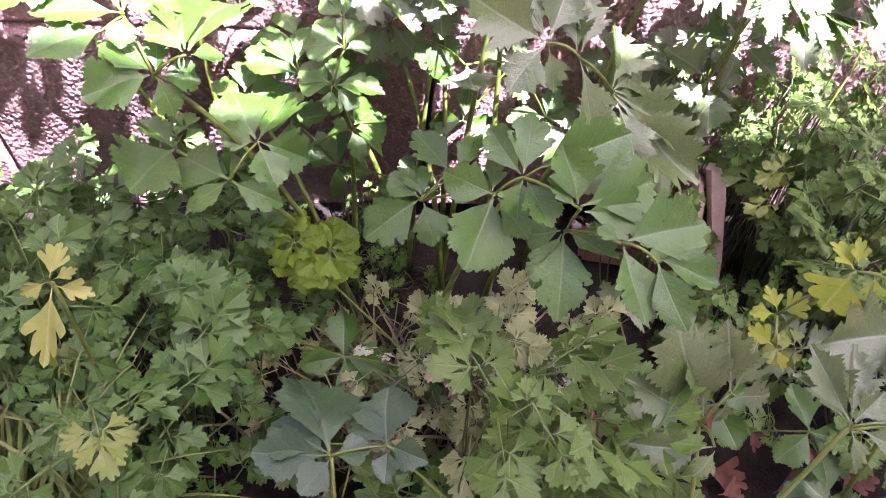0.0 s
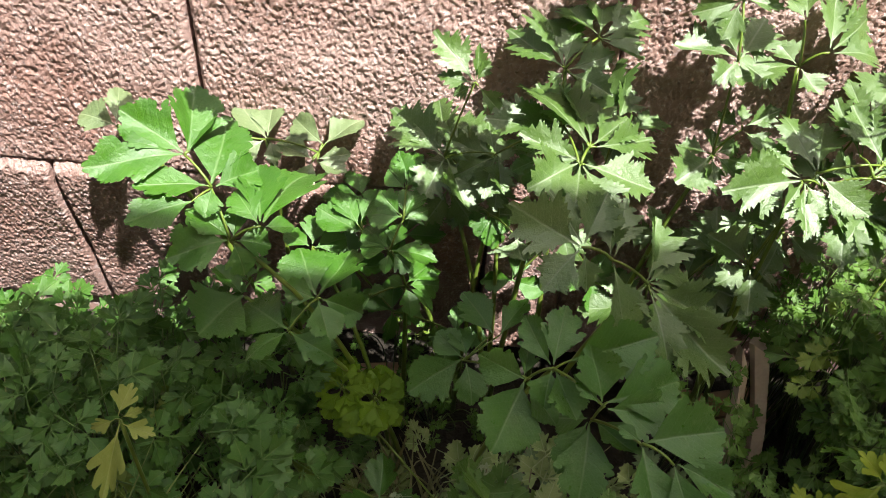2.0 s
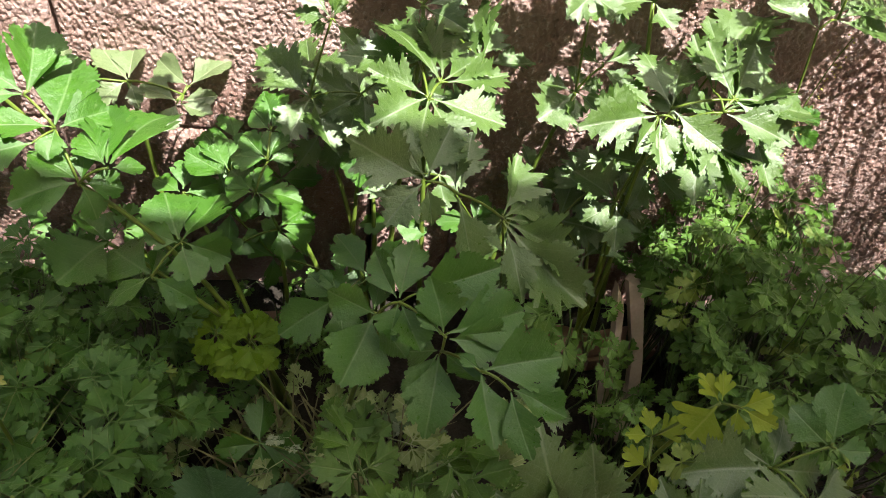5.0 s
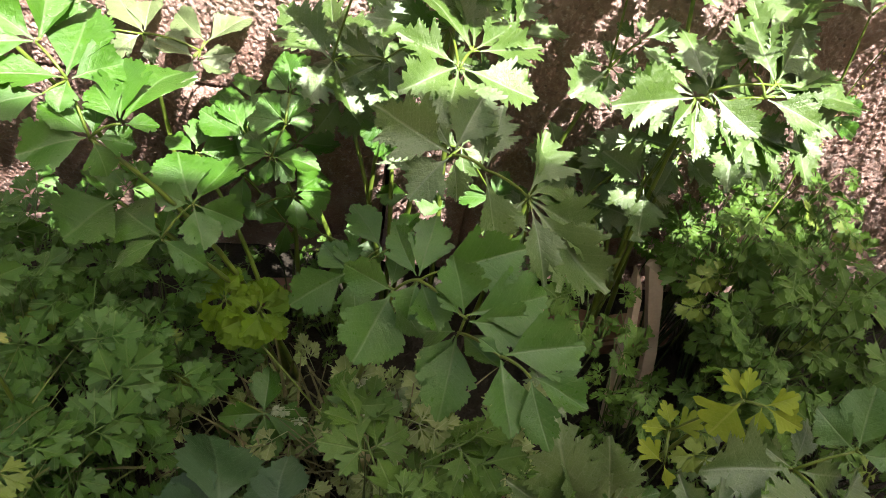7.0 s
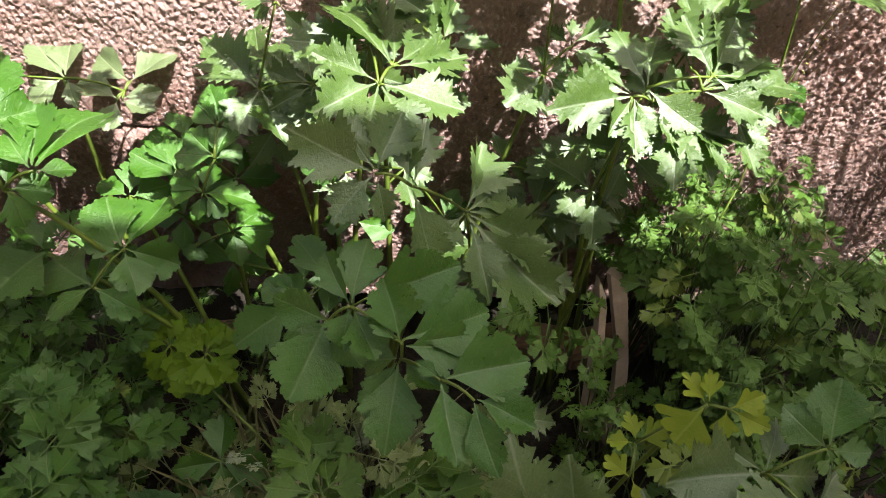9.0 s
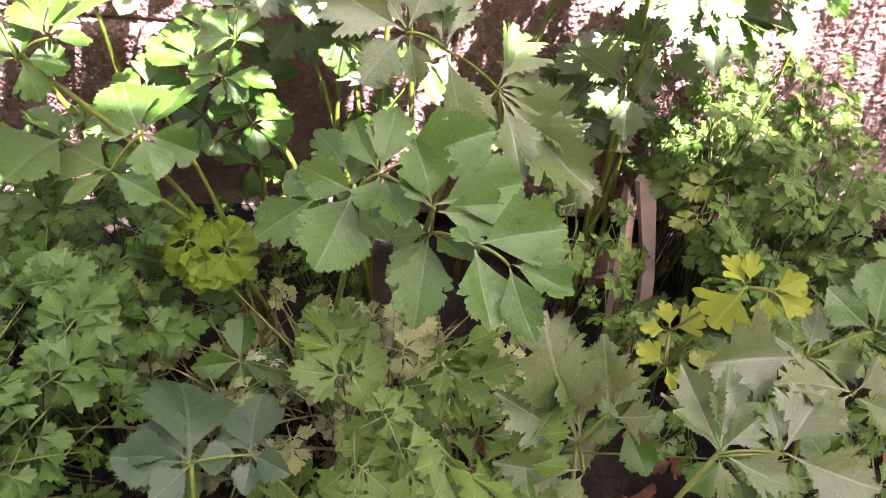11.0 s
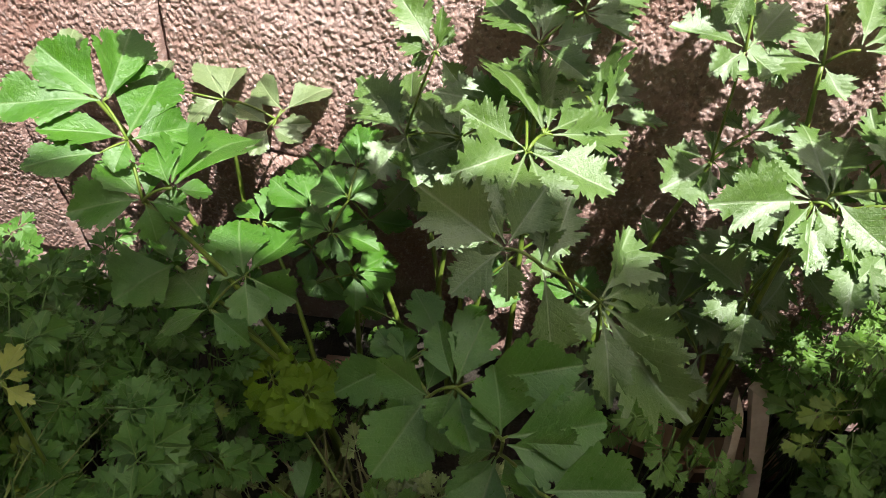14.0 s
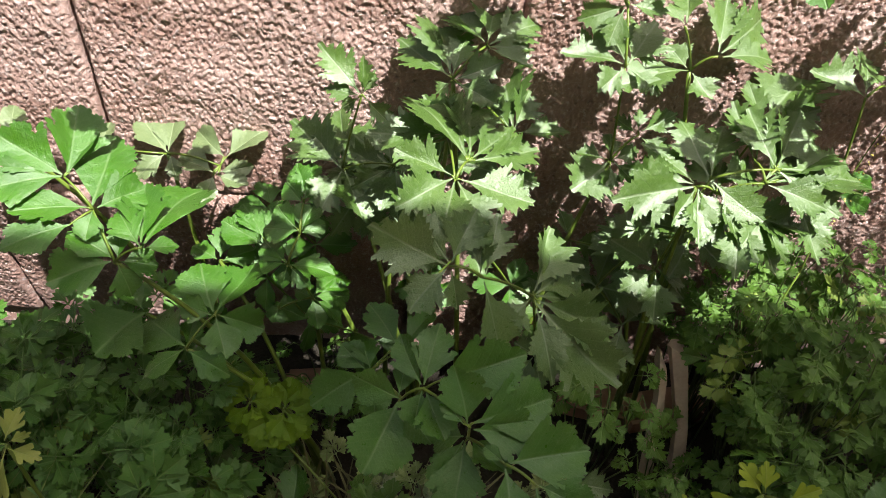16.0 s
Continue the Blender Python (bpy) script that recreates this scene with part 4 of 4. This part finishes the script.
WITHERED_LEAVES = [parsley_leaf_mesh(200 + i, WITHERED) for i in range(5)]


# hollows in the parsley where another herb spreads: place, radius, height left
CLEAR = ((-0.05, 0.31, 0.095, 0.11), (0.02, 0.28, 0.08, 0.12), (-0.05, 0.47, 0.075, 0.13), (-0.24, 0.36, 0.06, 0.2), (0.36, 0.34, 0.05, 0.2), (0.30, 0.40, 0.05, 0.12), (-0.33, 0.30, 0.085, 0.06))


def parsley(x, y, spread, count, low, high, size, seed, label, meshes, face=(0, -0.35, 0.9), name="parsley_plant", stalk_mat=THIN_STALK):
    """A parsley plant rooted at (x, y): bent stalks, each ending in a leaf."""
    rng = random.Random(seed)
    root = new(name)
    root.location = (x, y, 0)
    root.empty_display_size = 0.05
    tagged(root, label, "parsley", "parsley in the bed")
    for i in range(int(count * 1.05)):
        r, a = spread * math.sqrt(rng.random()), rng.uniform(0, 2 * math.pi)
        h = high - (high - low) * 0.85 * rng.random() - 0.04 * (r / spread) ** 2
        px, py = r * math.cos(a), min(r * math.sin(a), WALL_Y - 0.03 - y)
        for cx, cy, cr, top in CLEAR:
            if math.hypot(x + px - cx, y + py - cy) < cr:
                h = min(h, top * rng.uniform(0.6, 1))
        tip = Vector((px, py, h))
        foot = Vector((px * 0.25, py * 0.25, -0.01))
        bm = bmesh.new()
        tube(bm, bow(foot, tip, (px * 0.12 + rng.gauss(0, 0.012), py * 0.12 + rng.gauss(0, 0.012), 0.02), 6), (0.0012, 0.0007), 5)
        stalk = part("stalk", finish(bm, "stalk", stalk_mat), root)
        n = (Vector(face) + Vector((rng.gauss(0, 0.4), rng.gauss(0, 0.4), rng.gauss(0, 0.12)))).normalized()
        out = Vector((px, py, 0)).normalized() + Vector((rng.gauss(0, 0.5), rng.gauss(0, 0.5) - 0.25, 0.05))
        d = (out - n * out.dot(n)).normalized()
        xa = d.cross(n)
        m = Matrix((xa, d, n)).transposed().to_4x4()
        k = size * rng.uniform(0.55, 1.05)
        m.translation = tip
        part("leaf", rng.choice(meshes), stalk, "", m @ Matrix.Scale(k, 4))
    return root


FLAT = "dark green flat-leaved parsley growing densely"
for x, y, spread, count, low, high, size in (
    (-0.46, 0.54, 0.10, 42, 0.10, 0.20, 0.07), (-0.33, 0.50, 0.11, 48, 0.13, 0.26, 0.068), (-0.21, 0.51, 0.10, 42, 0.14, 0.285, 0.066),
    (-0.42, 0.42, 0.12, 44, 0.14, 0.27, 0.08), (-0.30, 0.39, 0.12, 46, 0.16, 0.29, 0.08), (-0.18, 0.38, 0.10, 34, 0.13, 0.24, 0.075),
    (-0.34, 0.27, 0.12, 36, 0.12, 0.24, 0.08), (-0.21, 0.27, 0.10, 36, 0.15, 0.27, 0.085), (-0.55, 0.47, 0.13, 40, 0.10, 0.22, 0.075),
    (-0.14, 0.50, 0.06, 18, 0.16, 0.24, 0.065), (-0.15, 0.36, 0.05, 14, 0.08, 0.15, 0.07), (-0.60, 0.60, 0.10, 26, 0.05, 0.11, 0.055), (-0.40, 0.63, 0.07, 20, 0.05, 0.11, 0.05),
):
    parsley(x, y, spread, count, low, high, size, int(1000 * (x + 2 * y)), FLAT, PARSLEY_LEAVES)
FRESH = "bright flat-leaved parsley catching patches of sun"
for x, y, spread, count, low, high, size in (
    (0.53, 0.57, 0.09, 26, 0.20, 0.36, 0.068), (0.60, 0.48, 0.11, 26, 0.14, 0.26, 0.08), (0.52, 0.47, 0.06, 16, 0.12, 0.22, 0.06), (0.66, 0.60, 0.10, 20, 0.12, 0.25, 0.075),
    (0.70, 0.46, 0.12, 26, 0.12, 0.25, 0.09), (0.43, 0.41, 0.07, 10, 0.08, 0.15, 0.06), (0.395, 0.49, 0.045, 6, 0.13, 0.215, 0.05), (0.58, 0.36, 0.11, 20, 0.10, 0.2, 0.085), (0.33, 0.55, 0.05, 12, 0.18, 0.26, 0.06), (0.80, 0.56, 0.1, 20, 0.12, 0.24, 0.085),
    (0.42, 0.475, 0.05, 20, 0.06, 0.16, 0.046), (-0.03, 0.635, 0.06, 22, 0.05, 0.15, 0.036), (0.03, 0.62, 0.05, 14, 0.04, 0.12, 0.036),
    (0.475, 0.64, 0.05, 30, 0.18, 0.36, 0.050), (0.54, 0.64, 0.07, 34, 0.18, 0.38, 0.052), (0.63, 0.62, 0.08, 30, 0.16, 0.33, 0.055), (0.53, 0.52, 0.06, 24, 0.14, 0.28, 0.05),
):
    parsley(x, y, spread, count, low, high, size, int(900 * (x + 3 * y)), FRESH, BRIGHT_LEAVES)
for x, y, spread, count, low, high, size in ((0.11, 0.28, 0.06, 18, 0.22, 0.32, 0.10), (0.17, 0.22, 0.07, 16, 0.16, 0.27, 0.09), (0.2, 0.33, 0.06, 14, 0.12, 0.2, 0.08)):
    parsley(x, y, spread, count, low, high, size, int(800 * (x + 3 * y)), "larger-leaved pale green parsley in shade", BRIGHT_LEAVES)
for x, y, spread, count, low, high, size in ((0.02, 0.42, 0.08, 18, 0.06, 0.17, 0.072), (0.11, 0.38, 0.06, 18, 0.1, 0.24, 0.065), (-0.06, 0.42, 0.06, 12, 0.05, 0.13, 0.07), (0.2, 0.42, 0.06, 12, 0.06, 0.18, 0.065)):
    parsley(x, y, spread, count, low, high, size, int(700 * (x + 3 * y)), "withered pale parsley with thin drying stalks", WITHERED_LEAVES, stalk_mat=DRY)

FADED_LEAVES = [parsley_leaf_mesh(400 + i, PALE, "soft") for i in range(4)]
for x, y, spread, count in ((0.06, 0.39, 0.07, 9), (0.15, 0.36, 0.05, 6), (-0.02, 0.36, 0.05, 4)):
    parsley(x, y, spread, count, 0.13, 0.23, 0.028, int(600 * (x + 3 * y)), "faded parsley with crumpled whitish leaves on thin stalks", FADED_LEAVES, stalk_mat=DRY)

# ---- small things ----
def litter_mesh(seed):
    rng = random.Random(seed)
    bm = bmesh.new()
    add_blade(bm, bm.loops.layers.uv.new("UVMap"), blade_points("soft", rng, 0.12), Matrix(), (0.75, 1, 2.2))
    return finish(bm, "dry_leaf", LITTER)


DEAD = [litter_mesh(300 + i) for i in range(4)]
rng = random.Random(5)
for i in range(120):
    x, y = rng.uniform(0.18, 0.75), rng.uniform(0.0, 0.42)
    ob = tagged(new("dry_leaf", DEAD[i % 4]), "curled reddish-brown dry leaf on the soil", "dry leaf", "leaf litter")
    ob.matrix_basis = pose(x, y, 0.012 + 0.01 * (i % 3), rng.uniform(-20, 20), rng.uniform(-20, 20), rng.uniform(0, 360)) @ Matrix.Scale(rng.uniform(0.03, 0.055), 4)


def slat_mesh(length, width, thick, seed):
    """A split piece of old wood with ragged ends, along z from 0."""
    rng = random.Random(seed)
    bm = bmesh.new()
    rows = []
    for k in range(9):
        t = k / 8
        w = width * (0.8 + 0.3 * math.sin(2.6 * t + seed)) * (0.75 + 0.4 * t) / 2
        ring = []
        for sx, sy in ((-1, -1), (-0.3, -1.25), (0.5, -1.1), (1, -0.7), (1, 1), (-1, 1)):
            end = rng.uniform(-0.02, 0.012) if k in (0, 8) else 0
            ring.append(bm.verts.new((sx * w + 0.008 * math.sin(4 * t + seed), sy * thick / 2 + rng.uniform(-0.0012, 0.0012), length * t + end)))
        rows.append(ring)
    for a, b in zip(rows, rows[1:]):
        for i in range(6):
            bm.faces.new((a[i], a[(i + 1) % 6], b[(i + 1) % 6], b[i]))
    bm.faces.new(list(reversed(rows[0])))
    bm.faces.new(rows[-1])
    return finish(bm, "wood_slat", WOOD, False)


def stand(a, b, spin=0):
    """A pose with z from a to b."""
    a, b = Vector(a), Vector(b)
    return Matrix.Translation(a) @ (b - a).to_track_quat("Z", "Y").to_matrix().to_4x4() @ pose(0, 0, 0, 0, 0, spin)


stake = tagged(new("broken_stake"), "split pale wooden stake leaning in the bed", "stake")
for a, b, w, th, spin in (((0.408, 0.51, 0.0), (0.388, 0.60, 0.205), 0.015, 0.012, 10), ((0.437, 0.52, 0.0), (0.416, 0.605, 0.218), 0.030, 0.015, -8)):
    part("wood_slat", slat_mesh((Vector(b) - Vector(a)).length, w, th, w * 100), stake, "", stand(a, b, spin))
for x, y, z, spin, size in ((-0.05, 0.67, 0.03, 8, (0.035, 0.04, 0.03)), (0.355, 0.665, 0.02, -12, (0.05, 0.05, 0.035)), (0.45, 0.66, 0.02, 14, (0.06, 0.05, 0.035))):
    me = box_mesh("brick", (-size[0], -size[1] / 2, 0), (size[0], size[1] / 2, size[2]), BRICK, 0.006)
    ob = tagged(new("brick", me), "worn pinkish clay brick at the foot of the wall", "brick", "bricks at the wall's foot")
    ob.matrix_basis = pose(x, y, -0.005, 0, 0, spin)

spike = tagged(new("seed_spike"), "thin seed spike with small yellow seeds by the wall", "flower spike")
bm = bmesh.new()
line = bow((0.50, 0.60, 0.36), (0.555, 0.665, 0.53), (0.0, 0.01, 0.01), 8)
tube(bm, bow((0.48, 0.60, 0.0), line[0], (0, 0, 0.02), 5), (0.0012, 0.0010), 5)
tube(bm, line, (0.0010, 0.0005), 5)
part("stem", finish(bm, "stem", STALK), spike)
bm = bmesh.new()
for i in range(46):
    t = 0.15 + 0.85 * i / 46
    p = line[0].lerp(line[-1], t) + Vector((rng.gauss(0, 0.0022), rng.gauss(0, 0.0022), 0.006 + rng.gauss(0, 0.002)))
    bmesh.ops.create_icosphere(bm, subdivisions=1, radius=rng.uniform(0.0007, 0.0013), matrix=Matrix.Translation(p))
part("seed_head", finish(bm, "seed_head", SEED), spike, "tiny yellow seeds")["kind"] = "stuff"


def grass_blade(seed, length, mat):
    rng = random.Random(seed)
    bm = bmesh.new()
    prev = None
    lean = rng.uniform(0.3, 0.9)
    for k in range(8):
        t = k / 7
        w = 0.0024 * (1 - t ** 2) + 0.0002
        c = Vector((0, lean * length * t ** 1.8, length * t * (1 - 0.35 * t * lean)))
        row = [bm.verts.new(c + Vector((s * w, 0, 0.0006 * abs(s)))) for s in (-1, 0, 1)]
        if prev:
            bm.faces.new((prev[0], prev[1], row[1], row[0]))
            bm.faces.new((prev[1], prev[2], row[2], row[1]))
        prev = row
    return finish(bm, "blade", mat)


def grass(x, y, count, spread, mat, label, seed, tall):
    rng = random.Random(seed)
    root = tagged(new("grass_tuft"), label, "grass", "grass tufts")
    root.location = (x, y, 0)
    shapes = [grass_blade(seed + i, tall * rng.uniform(0.7, 1.2), mat) for i in range(6)]
    for i in range(count):
        part("blade", rng.choice(shapes), root, "", pose(rng.gauss(0, spread), rng.gauss(0, spread), -0.005, 0, 0, rng.uniform(0, 360)))


for x, y, n in ((-0.34, 0.29, 34), (-0.29, 0.33, 26), (-0.27, 0.26, 34), (-0.39, 0.31, 30), (-0.33, 0.24, 30)):
    grass(x, y, n, 0.03, GRASS, "thin arching green grass beside the parsley", int(1000 * (1 + x)), 0.25)
for x, y, n in ((0.01, 0.42, 34), (0.08, 0.44, 30), (-0.06, 0.40, 28), (0.12, 0.38, 24), (0.62, 0.58, 8), (0.70, 0.55, 8)):
    grass(x, y, n, 0.03, DRY, "tangle of dry straw-coloured stalks", int(1000 * (2 + x)), 0.16)
